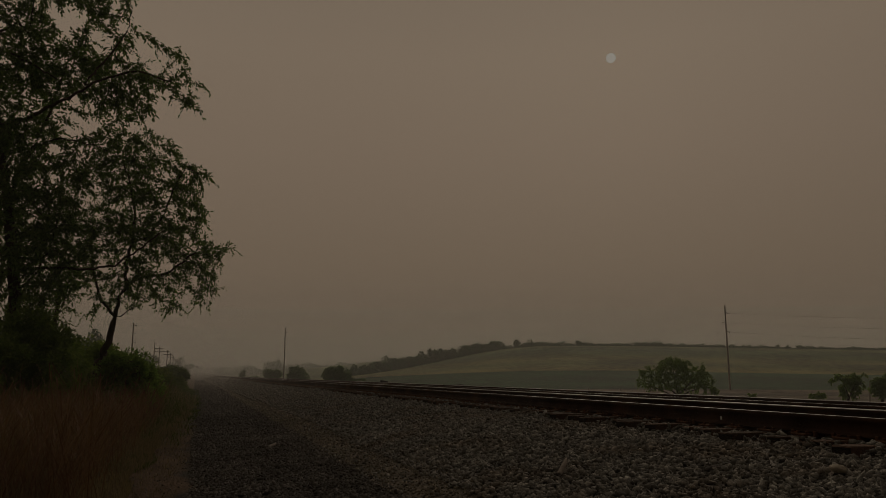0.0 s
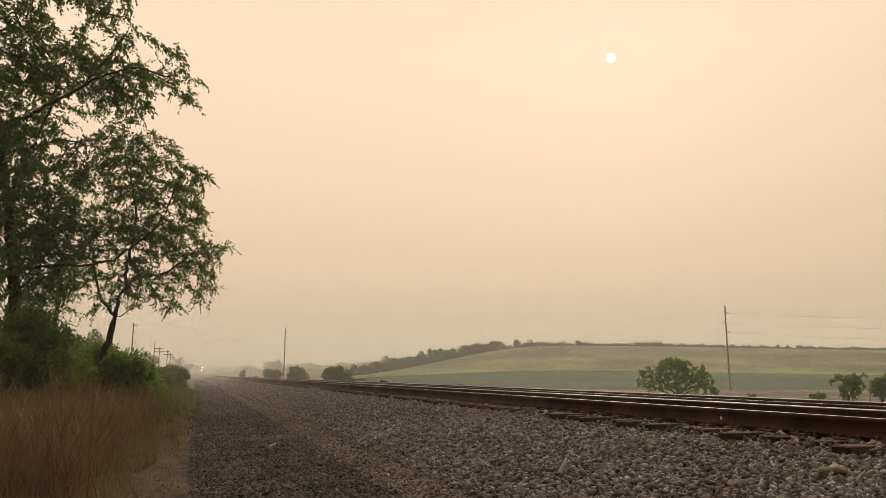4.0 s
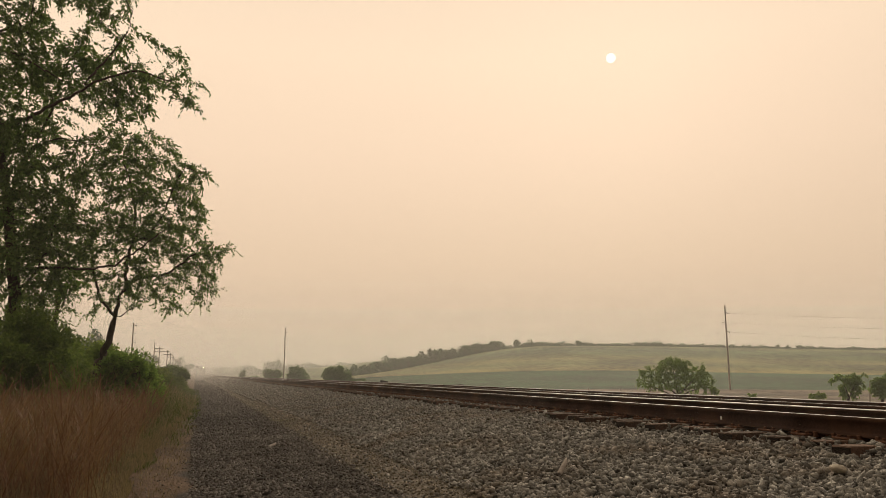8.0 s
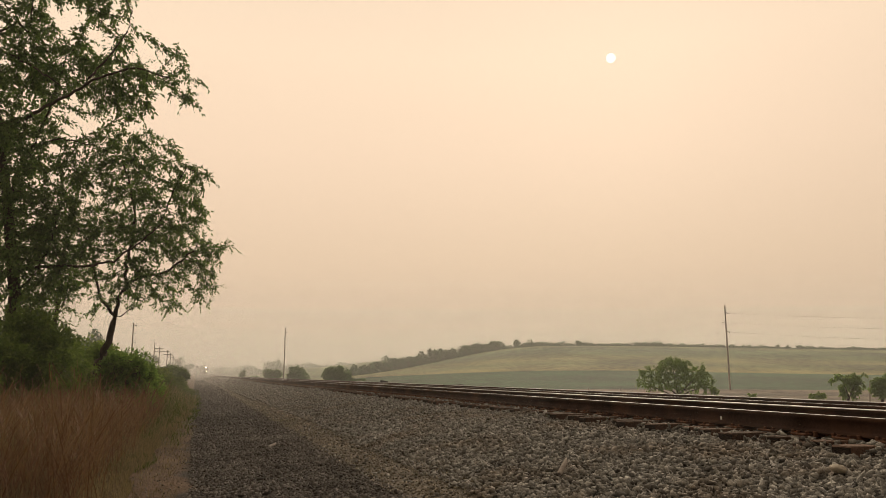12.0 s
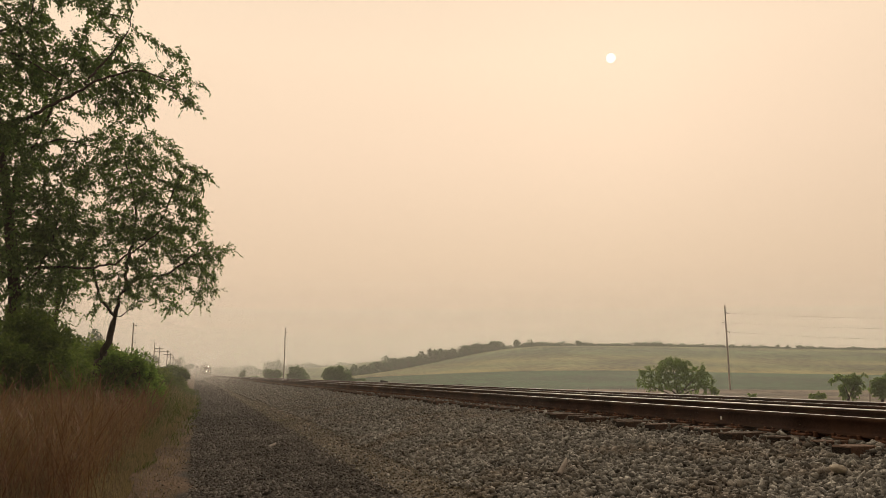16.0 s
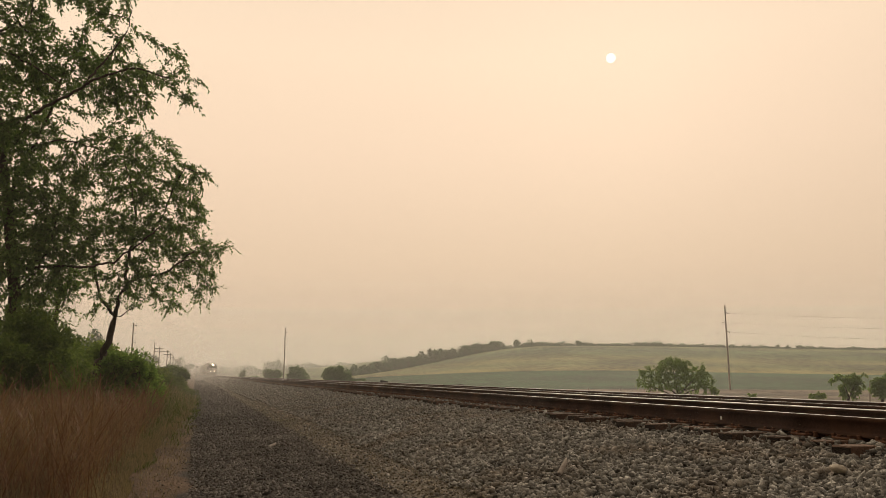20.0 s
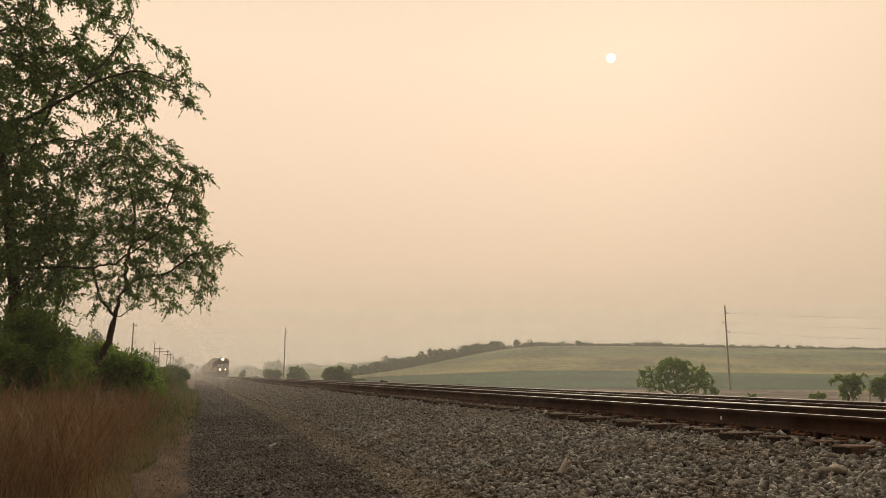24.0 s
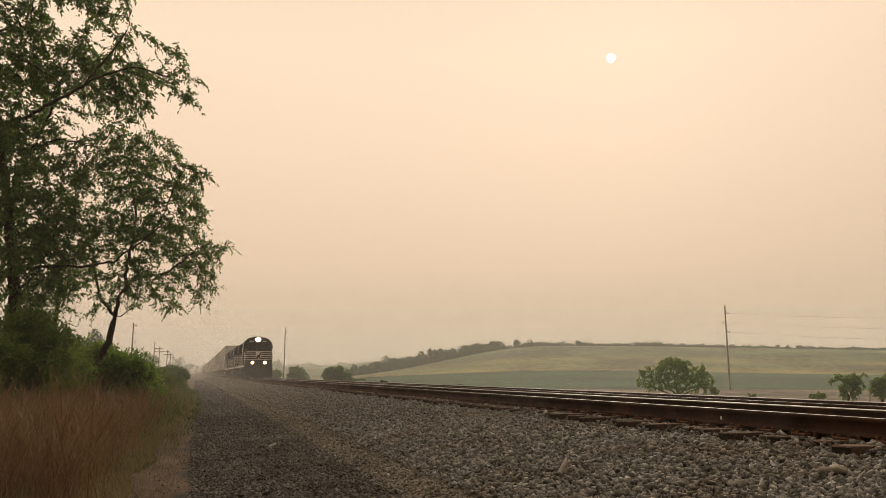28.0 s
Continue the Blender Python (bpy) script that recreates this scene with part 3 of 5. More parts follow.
# ---------------------------------------------------------------- plants
def bough_pieces(rng, a, b, r, leaf_count, leaf_len, droop, spread=0.75):
    """A limb from a to b with side twigs; gives wood and leaf arrays."""
    a, b = np.asarray(a, float), np.asarray(b, float)
    d = b - a
    ln = np.linalg.norm(d)
    t = np.linspace(0, 1, 9)[:, None]
    kink = rng.normal(0, 0.035 * ln, (9, 3)) * np.sin(np.pi * t)
    path = a + d * t + np.array([0, 0, 0.13 * ln]) * np.sin(np.pi * t) + kink
    wood = [tube_arrays(path, r * (1 - 0.86 * t[:, 0]), 6)]
    twigs = max(10, int(ln * 8))
    cs, ws = [], []
    per = leaf_count // twigs
    for k in range(twigs + 3):
        s = min(1.0, 0.34 + 0.68 * (k + rng.uniform(0, 1)) / twigs)
        i = min(7, int(s * 8))
        p = path[i] + (path[i + 1] - path[i]) * (s * 8 - i)
        way = d / ln * 0.55 + rng.normal(0, 1, 3) * np.array([0.75, 0.75, 0.6])
        way /= np.linalg.norm(way)
        tl = spread * rng.uniform(0.45, 1.15) * (1.1 - 0.35 * s)
        u = np.linspace(0, 1, 5)[:, None]
        tp = p + way * tl * u + np.array([0, 0, -droop * tl]) * u ** 2
        wood.append(tube_arrays(tp, 0.009 * (1.15 - u[:, 0]), 4))
        m = max(4, int(per * rng.uniform(0.5, 1.5)))
        q = rng.uniform(0.25, 1.05, m) ** 0.8
        c = p + way * tl * q[:, None] + np.array([0, 0, -droop * tl]) * q[:, None] ** 2 + rng.normal(0, 0.065, (m, 3)) * (spread / 0.75)
        cs.append(c)
        ws.append(way * 0.7 + rng.normal(0, 0.6, (m, 3)) + np.array([0, 0, -0.75]))
    return merge(wood), leaves(rng, np.concatenate(cs), np.concatenate(ws), leaf_len, leaf_len * 0.4)


def grow_wood(rng, pos, par, att, step=0.13, reach=1.3, kill=0.17, rounds=110, sag=0.05):
    """Branches grow from a skeleton towards points of light strewn through the crown."""
    pos, par = [np.asarray(p, float) for p in pos], list(par)
    best, near = np.full(len(att), 1e9), np.zeros(len(att), int)
    fresh = list(range(len(pos)))
    for _ in range(rounds):
        if not fresh or not len(att):
            break
        q = np.array([pos[i] for i in fresh])
        d = np.linalg.norm(att[:, None] - q[None], axis=2)
        k = d.argmin(1)
        dm = d[np.arange(len(att)), k]
        closer = dm < best
        best[closer], near[closer] = dm[closer], np.array(fresh)[k[closer]]
        keep = best > kill
        att, best, near = att[keep], best[keep], near[keep]
        pull = {}
        for i in np.nonzero(best < reach)[0]:
            pull.setdefault(int(near[i]), []).append((att[i] - pos[near[i]]) / best[i])
        fresh = []
        for i, ways in pull.items():
            w = np.mean(ways, axis=0) + rng.normal(0, 0.16, 3) + np.array([0, 0, -sag])
            pos.append(pos[i] + w / (np.linalg.norm(w) + 1e-9) * step)
            par.append(i)
            fresh.append(len(pos) - 1)
    return np.array(pos), np.array(par)


def crown_points(rng, lobes, density, clump=0.33):
    """Points strewn unevenly through the crown's lobes: (x, y, z, half width, half height, fullness)."""
    out = []
    for x, y, z, rx, rz, full in lobes:
        n = max(6, int(density * full * 4.19 * rx * rx * rz))
        v = rng.normal(size=(n, 3))
        v *= (rng.uniform(0.15, 1, n) ** 0.42 / np.linalg.norm(v, axis=1))[:, None]
        out.append(np.array([x, y, z]) + v * np.array([rx, rx, rz]) * 1.1)
    p = np.concatenate(out)
    gap = np.array([noise.noise(Vector(q) * (0.5 / clump)) for q in p])
    return p[gap > -0.13]


def build_tree(label, trunk_path, trunk_r, limbs, lobes, seed, per, leaf_len, leaf_key, group="", size=1.0, density=75.0, name="tree", category="tree"):
    """A tree: trunk, main limbs, and branches grown into the crown. Each limb with its branches and foliage is a bough that may sway."""
    rng = np.random.default_rng(seed)
    root = np.asarray(trunk_path[0], float)
    tree = thing(name, label, category, group, tuple(root))
    pos, par, bough, rad = [], [], [], []

    def lay(path, r0, r1, b, start=-1):
        p = np.asarray(path, float) - root
        seg = np.linalg.norm(np.diff(p, axis=0), axis=1)
        s = np.concatenate([[0], np.cumsum(seg)])
        m = max(3, int(s[-1] / (0.16 * size)))
        q = np.stack([np.interp(np.linspace(0, s[-1], m), s, p[:, k]) for k in range(3)], 1)
        q[1:-1] += rng.normal(0, 0.018 * size, (m - 2, 3))
        for k in range(m):
            par.append(start if k == 0 else len(pos) - 1)
            pos.append(q[k])
            bough.append(b)
            rad.append(r0 + (r1 - r0) * k / (m - 1))

    lay(trunk_path, trunk_r, trunk_r * (0.3 if len(trunk_path) > 6 else 0.75), 0)
    for k, (path, r) in enumerate(limbs):
        p0 = np.asarray(path[0], float) - root
        lay(path, r, r * 0.3, k + 1, int(np.linalg.norm(np.array(pos) - p0, axis=1).argmin()))
    n0 = len(pos)
    pos, par = grow_wood(rng, pos, par, crown_points(rng, lobes, density / size ** 3, 0.33 * size) - root, 0.13 * size, 1.3 * size, 0.17 * size)
    n = len(pos)
    bough = bough + [0] * (n - n0)
    top = max(bough) + 1
    for i in range(n0, n):
        b = bough[par[i]]
        if b == 0:
            b, top = top, top + 1
        bough[i] = b
    bough = np.array(bough)
    # thickness: a branch carries what grows from it
    load = np.zeros(n)
    kids = [[] for _ in range(n)]
    for i in range(n - 1, -1, -1):
        load[i] = load[i] if load[i] > 0 else 1.0
        if par[i] >= 0:
            load[par[i]] += load[i]
            kids[par[i]].append(i)
    thick = 0.0045 * size ** 0.7 * load ** 0.42
    thick[:n0] = np.maximum(rad, 0.006)
    thick[n0:] = np.minimum(thick[n0:], 0.05 * size)
    wood, cs, ws = {}, {}, {}
    used = np.zeros(n, bool)
    for i in range(n):
        if used[i]:
            continue
        chain = [par[i]] if par[i] >= 0 and (bough[par[i]] == bough[i] or i < n0) else []
        if par[i] >= 0 and not chain:
            chain = [par[i]]
        k = i
        while True:
            chain.append(k)
            used[k] = True
            nxt = [c for c in kids[k] if bough[c] == bough[k] and not used[c]]
            if not nxt:
                break
            own = [c for c in nxt if c < n0]
            k = own[0] if own else max(nxt, key=lambda c: load[c])
        if len(chain) > 1:
            r = thick[chain].copy()
            r[0] = min(r[0], r[1] * 1.15)
            r[-1] *= 0.5
            if bough[i] == 0:
                r *= 1 + 0.55 * np.exp(-np.arange(len(r)) * 0.16 / 0.35)
            wood.setdefault(int(bough[i]), []).append(tube_arrays(pos[chain], r, 10 if bough[i] == 0 else (7 if i < n0 else 4)))
    for i in range(n0, n):
        if thick[i] > 0.02 * size:
            continue
        way = pos[i] - pos[par[i]]
        way /= np.linalg.norm(way) + 1e-9
        b = int(bough[i])
        m = int(per * rng.uniform(0.4, 1.5) * (1.0 if load[i] < 7 else 0.55))
        t = rng.uniform(-0.2, 1.0, m)[:, None]
        cs.setdefault(b, []).append(pos[par[i]] + (pos[i] - pos[par[i]]) * t + rng.normal(0, 0.05 * size, (m, 3)))
        ws.setdefault(b, []).append(way * 0.6 + rng.normal(0, 0.6, (m, 3)) + np.array([0, 0, -0.55]))
        if load[i] <= 1.01:
            # a hanging spray at the tip
            for _ in range(2):
                w = way + rng.normal(0, 0.45, 3) + np.array([0, 0, -0.15])
                w /= np.linalg.norm(w)
                ln = rng.uniform(0.12, 0.34) * size
                u = np.linspace(0, 1, 5)[:, None]
                tp = pos[i] + w * ln * u + np.array([0, 0, -0.35 * ln]) * u ** 2
                wood.setdefault(b, []).append(tube_arrays(tp, 0.004 * size * (1.2 - u[:, 0]), 3))
                m = max(4, int(ln * 34 / size))
                q = np.linspace(0.1, 1.05, m)[:, None]
                cs[b].append(pos[i] + w * ln * q + np.array([0, 0, -0.35 * ln]) * q ** 2 + rng.normal(0, 0.012 * size, (m, 3)))
                ws[b].append(w * 0.7 + rng.normal(0, 0.5, (m, 3)) + np.array([0, 0, -0.5]))
    boughs = []
    for b in sorted(wood):
        v, f = merge(wood[b])
        if b == 0:
            hang("trunk", link_mesh("trunk", v, f, M["bark"], True), tree)
            continue
        first = int(np.nonzero(bough == b)[0][0])
        a = pos[par[first]]
        bo = hang("bough", link_mesh("bough", v - a, f, M["bark"]), tree)
        bo.matrix_basis = Matrix.Translation(a)
        reach = float(np.linalg.norm(pos[bough == b] - a, axis=1).max())
        if b in cs:
            lv = leaves(rng, np.concatenate(cs[b]) - a, np.concatenate(ws[b]), leaf_len, leaf_len * 0.5)
            hang("foliage", link_mesh("foliage", *lv, M[leaf_key]), bo)
        boughs.append((bo, Vector(a), reach))
    return tree, boughs


def build_bush(name, label, category, at, width, depth, height, seed, count, leaf_len, leaf_key, group="", lift=0.15, stems=7):
    """Stems and a lumpy, gappy cloud of leaves."""
    rng = np.random.default_rng(seed)
    bush = thing(name, label, category, group, at)
    lobes = max(7, int(8 + 2 * width))
    lc = np.stack([rng.uniform(-0.5, 0.5, lobes) * width * 0.68, rng.uniform(-0.5, 0.5, lobes) * depth * 0.68, np.zeros(lobes)], 1)
    edge = np.clip(1 - (2 * lc[:, 0] / width) ** 2, 0.1, 1)
    lc[:, 2] = height * (lift + (0.86 - lift) * rng.uniform(0.25, 1, lobes) * np.sqrt(edge))
    lr = height * rng.uniform(0.13, 0.26, lobes)
    pick = rng.integers(0, lobes, count)
    dirs = rng.normal(size=(count, 3))
    dirs /= np.linalg.norm(dirs, axis=1)[:, None]
    rad = rng.uniform(0.3, 1.0, count) ** 0.5 * (1 + 0.22 * np.sin(dirs[:, 0] * 9 + pick) * np.sin(dirs[:, 2] * 8 + 2 * pick))
    c = lc[pick] + dirs * (lr[pick] * rad)[:, None] * np.array([width / height * 0.62 + 0.45, 1.0, 0.95])
    c[:, 2] = np.where(c[:, 2] < height * lift * 0.4, np.abs(c[:, 2]) * 0.5 + height * lift * 0.4 * rng.uniform(0.5, 1, count), c[:, 2])
    lv = leaves(rng, c, dirs + rng.normal(0, 0.7, (count, 3)) + np.array([0, 0, -0.2]), leaf_len, leaf_len * 0.5)
    wood = []
    for k in range(stems):
        tgt = lc[k % lobes]
        t = np.linspace(0, 1, 5)[:, None]
        b0 = np.array([rng.normal(0, width * 0.05), rng.normal(0, depth * 0.05), -0.1])
        p = b0 + (tgt - b0) * t + rng.normal(0, 0.04 * height, (5, 3)) * np.sin(np.pi * t)
        wood.append(tube_arrays(p, 0.022 * height * (1.1 - 0.9 * t[:, 0]), 5))
    hang("stems", link_mesh("stems", *merge(wood), M["bark"]), bush)
    hang("foliage", link_mesh("foliage", *lv, M[leaf_key]), bush)
    return bush


def grass_arrays(rng, n, xr, yr, h, width, lean=0.25, x_power=1.0, y_power=1.0):
    x = xr[1] - (xr[1] - xr[0]) * rng.uniform(0, 1, n) ** x_power
    y = yr[0] + (yr[1] - yr[0]) * rng.uniform(0, 1, n) ** y_power
    x = x + 0.55 * smooth(9, 32, y) + 0.09 * np.sin(y * 1.9) * np.sin(y * 0.7 + 1)
    clump = 0.65 + 0.6 * np.array([noise.noise((a * 0.7, b * 0.7, 3.1)) for a, b in zip(x, y)])
    edge = np.clip((xr[1] + 0.55 * smooth(9, 32, y) - x) / 1.3 + 0.35 * (clump - 0.65), 0.2, 1)
    hh = h * rng.uniform(0.55, 1.15, n) * np.clip(clump + 0.3, 0.5, 1.3) * edge
    z = ground_z(x, y)
    ang = rng.uniform(0, 6.28, n)
    ld = rng.normal(0, lean, (n, 2)) * hh[:, None]
    w = width * (1 + y / 25)
    sx, sy = np.cos(ang) * w / 2, np.sin(ang) * w / 2
    b = np.stack([x, y, z], 1)
    mid = b + np.stack([ld[:, 0] * 0.35, ld[:, 1] * 0.35, hh * 0.55], 1)
    tip = b + np.stack([ld[:, 0], ld[:, 1], hh], 1)
    s = np.stack([sx, sy, np.zeros(n)], 1)
    v = np.stack([b - s, b + s, mid + s * 0.8, mid - s * 0.8, tip], 1).reshape(-1, 3)
    k = np.arange(n) * 5
    f = np.concatenate([np.stack([k, k + 1, k + 2], 1), np.stack([k, k + 2, k + 3], 1), np.stack([k + 3, k + 2, k + 4], 1)])
    return v, f


def weed_arrays(rng, n, xr, yr, h):
    """Dried weeds: a bent stem with thin side twigs."""
    vs, fs, k = [], [], 0
    for _ in range(n):
        x, y = rng.uniform(*xr), yr[0] + (yr[1] - yr[0]) * rng.uniform() ** 1.3
        z = float(ground_z(x, y))
        hh = h * rng.uniform(0.5, 1.1) * (1.35 if rng.uniform() < 0.08 else 1.0)
        lean = rng.normal(0, 0.26, 2)
        u = np.linspace(0, 1, 4)[:, None]
        p = np.array([x, y, z]) + np.concatenate([lean * hh * u ** 1.5, hh * u], 1)
        strips = [(p, 0.0034)]
        for _ in range(rng.integers(4, 9)):
            s = rng.uniform(0.3, 0.95)
            a = p[0] + (p[-1] - p[0]) * s
            a[:2] = np.array([x, y]) + lean * hh * s ** 1.5
            d = np.array([*rng.normal(0, 0.5, 2), rng.uniform(0.5, 1.1)]) * hh * 0.26
            strips.append((np.stack([a, a + d * 0.55 + rng.normal(0, 0.012, 3), a + d]), 0.002))
        for q, w in strips:
            ang = rng.uniform(0, 3.14)
            sd = np.array([np.cos(ang), np.sin(ang), 0]) * w * (1 + y / 30)
            m = len(q)
            vs += [q - sd, q + sd]
            fs += [(k + i, k + i + 1, k + m + i + 1, k + m + i) for i in range(m - 1)]
            k += 2 * m
    return np.concatenate(vs), np.array(fs)


def build_spray_bush(name, label, category, at, width, depth, height, seed, limbs, per, leaf_len, leaf_key, group="", low=0.22):
    """Many stems that fan out from the ground, each with leafy side twigs."""
    rng = np.random.default_rng(seed)
    bush = thing(name, label, category, group, at)
    wood, lv = [], []
    for k in range(limbs):
        az, zz = rng.uniform(0, 6.28), rng.uniform(low, 0.92)
        r = math.sqrt(max(0.05, 1 - 0.85 * zz * zz)) * rng.uniform(0.45, 0.9)
        e = np.array([math.cos(az) * r * width / 2, math.sin(az) * r * depth / 2, zz * height])
        a = np.array([e[0] * rng.uniform(0.2, 0.5), e[1] * rng.uniform(0.2, 0.5), -0.05])
        w, f = bough_pieces(rng, a, e, 0.008 * height, per, leaf_len, 0.3, 0.17 * height)
        wood.append(w)
        lv.append(f)
    hang("stems", link_mesh("stems", *merge(wood), M["bark"]), bush)
    hang("foliage", link_mesh("foliage", *merge(lv), M[leaf_key]), bush)
    return bush


# ---------------------------------------------------------------- trees, brush and grass by the road
# limbs: a path and a thickness at its root; lobes: centre, half width, half height, fullness
BIG_LIMBS = [
    ([(-4.93, 20.43, 6.68), (-4.97, 20.02, 7.21), (-4.08, 19.17, 7.30), (-3.17, 18.58, 7.73), (-2.61, 18.33, 8.10), (-1.81, 18.11, 8.41), (-0.96, 17.98, 8.18)], 0.055),
    ([(-5.29, 20.06, 9.34), (-4.29, 19.01, 8.61), (-3.75, 18.48, 8.19), (-3.25, 18.06, 7.77)], 0.035),
    ([(-4.63, 20.53, 5.55), (-4.54, 20.57, 6.35), (-4.19, 20.45, 6.95), (-4.02, 20.30, 7.48), (-3.79, 20.02, 8.01), (-3.52, 19.82, 9.19)], 0.05),
    ([(-4.54, 20.58, 6.31), (-4.08, 20.11, 6.83), (-3.56, 19.71, 6.92), (-2.97, 19.42, 6.85), (-2.36, 19.26, 6.61)], 0.03),
    ([(-5.25, 20.00, 9.62), (-4.73, 19.77, 9.90), (-4.37, 19.51, 9.53), (-4.30, 19.36, 10.22), (-4.25, 19.41, 11.02)], 0.035),
]
BIG_LIMBS += [
    ([(-2.86, 18.43, 7.97), (-2.32, 18.50, 8.94), (-2.01, 18.33, 9.35), (-1.91, 18.20, 9.89)], 0.03),
    ([(-4.50, 20.82, 3.73), (-3.47, 19.93, 3.77), (-2.64, 19.24, 3.70), (-1.97, 18.69, 3.73), (-1.41, 18.22, 4.10), (-0.87, 17.86, 4.53)], 0.045),
    ([(-4.46, 20.85, 3.45), (-4.81, 20.37, 3.80), (-5.14, 20.09, 4.15)], 0.04),
    ([(-4.45, 20.90, 3.17), (-3.90, 20.22, 3.54), (-3.56, 19.78, 4.19), (-3.39, 19.49, 4.85)], 0.04),
]
BIG_LOBES = [
    (-4.58, 19.78, 9.62, 0.93, 0.85, 1.00), (-3.60, 19.56, 8.99, 1.07, 0.71, 1.00), (-2.54, 19.14, 9.41, 0.64, 0.71, 1.00), (-2.52, 18.98, 10.25, 0.54, 0.54, 1.00),
    (-2.16, 19.15, 8.64, 0.78, 0.48, 1.00), (-1.39, 18.89, 8.67, 0.71, 0.34, 0.80), (-0.70, 18.71, 8.36, 0.51, 0.34, 0.80), (-1.04, 18.70, 9.06, 0.37, 0.20, 0.70),
    (-1.49, 19.06, 7.87, 0.43, 0.31, 0.70), (-3.42, 19.66, 8.15, 1.00, 0.48, 1.00), (-4.63, 20.70, 8.16, 0.88, 1.03, 1.00), (-4.74, 20.74, 6.34, 0.72, 1.08, 1.00),
    (-3.56, 19.69, 5.87, 0.77, 0.77, 1.00), (-4.57, 21.18, 4.81, 0.88, 1.02, 1.00), (-3.39, 19.66, 4.53, 0.76, 0.69, 1.00), (-4.33, 20.28, 3.39, 0.55, 0.55, 1.00),
]
BIG_LOBES += [
    (-3.65, 19.95, 3.37, 0.55, 0.50, 0.80), (-6.34, 20.36, 9.62, 1.00, 1.28, 1.00), (-6.06, 20.75, 6.96, 0.85, 1.57, 1.00), (-5.78, 21.11, 4.43, 0.71, 1.28, 1.00),
    (-3.86, 19.23, 11.31, 1.28, 0.85, 1.00), (-5.09, 19.59, 11.59, 1.28, 1.00, 1.00), (-2.29, 18.76, 11.02, 0.64, 0.57, 1.00), (-4.16, 20.12, 6.96, 0.85, 0.57, 0.60),
    (-3.05, 20.19, 7.47, 0.44, 0.29, 0.40), (-4.66, 21.10, 2.47, 0.43, 0.43, 0.70), (-4.52, 18.99, 7.97, 0.40, 0.81, 1.00), (-4.38, 19.06, 5.50, 0.53, 0.79, 1.00),
    (-4.06, 19.19, 4.20, 0.60, 0.73, 1.00), (-4.59, 19.20, 6.91, 0.54, 0.54, 1.00), (-3.25, 19.26, 10.04, 0.50, 0.43, 0.70), (-0.39, 18.61, 8.36, 0.26, 0.26, 0.90),
]
BIG_LOBES += [
    (-0.31, 18.64, 8.05, 0.17, 0.17, 0.80), (-0.80, 18.60, 9.17, 0.26, 0.14, 0.90), (-1.58, 18.78, 9.62, 0.20, 0.31, 0.60), (-0.55, 18.60, 8.71, 0.20, 0.14, 0.80),
    (-2.25, 19.33, 7.80, 0.57, 0.31, 0.60), (-3.89, 19.97, 2.54, 0.54, 0.41, 0.80), (-4.83, 21.28, 1.77, 0.57, 0.57, 0.60), (-1.93, 19.18, 8.01, 0.57, 0.28, 0.90),
    (-4.23, 19.44, 4.92, 0.61, 0.54, 1.50), (-3.64, 19.43, 5.09, 0.54, 0.54, 1.40), (-4.47, 19.53, 6.03, 0.54, 0.54, 1.40), (-3.80, 19.46, 3.99, 0.67, 0.40, 1.30),
]
big_tree, big_boughs = build_tree(
    "tall leafy tree with dark bark and drooping green sprays", [(-4.47, 21.28, 1.09), (-4.42, 21.07, 2.19), (-4.42, 20.89, 3.17), (-4.57, 20.71, 4.43), (-4.81, 20.51, 5.97), (-5.12, 20.31, 7.66), (-5.29, 20.06, 9.34), (-5.35, 19.73, 11.31)], 0.17,
    BIG_LIMBS, BIG_LOBES, 11, 15, 0.096, "leaf", "roadside trees")
FORK_LIMBS = [
    ([(-2.09, 21.27, 2.69), (-2.30, 21.30, 2.94), (-2.53, 21.32, 3.20), (-2.66, 21.28, 3.65), (-2.71, 21.22, 4.09), (-2.97, 21.19, 4.76)], 0.045),
    ([(-2.09, 21.27, 2.69), (-2.01, 21.15, 3.20), (-1.86, 21.06, 3.45), (-1.54, 20.90, 3.72), (-0.81, 20.22, 3.77), (-0.43, 19.83, 4.04), (-0.11, 19.56, 4.34)], 0.055),
    ([(-1.86, 21.06, 3.45), (-1.93, 21.18, 4.05), (-1.78, 21.13, 4.66), (-1.76, 20.96, 5.56), (-2.03, 20.86, 6.61), (-2.21, 20.81, 7.21)], 0.05),
    ([(-1.78, 21.13, 4.66), (-1.38, 20.66, 4.76), (-1.00, 20.22, 5.30), (-0.76, 20.01, 6.04), (-0.50, 19.84, 6.48), (-0.05, 19.60, 6.36)], 0.035),
    ([(-1.94, 21.17, 2.68), (-1.75, 21.02, 2.85), (-1.51, 20.82, 2.93)], 0.015),
]
FORK_LIMBS += [
    ([(-2.66, 21.28, 3.65), (-2.31, 21.48, 3.69), (-2.12, 21.59, 3.94), (-1.78, 21.55, 4.10)], 0.025),
]
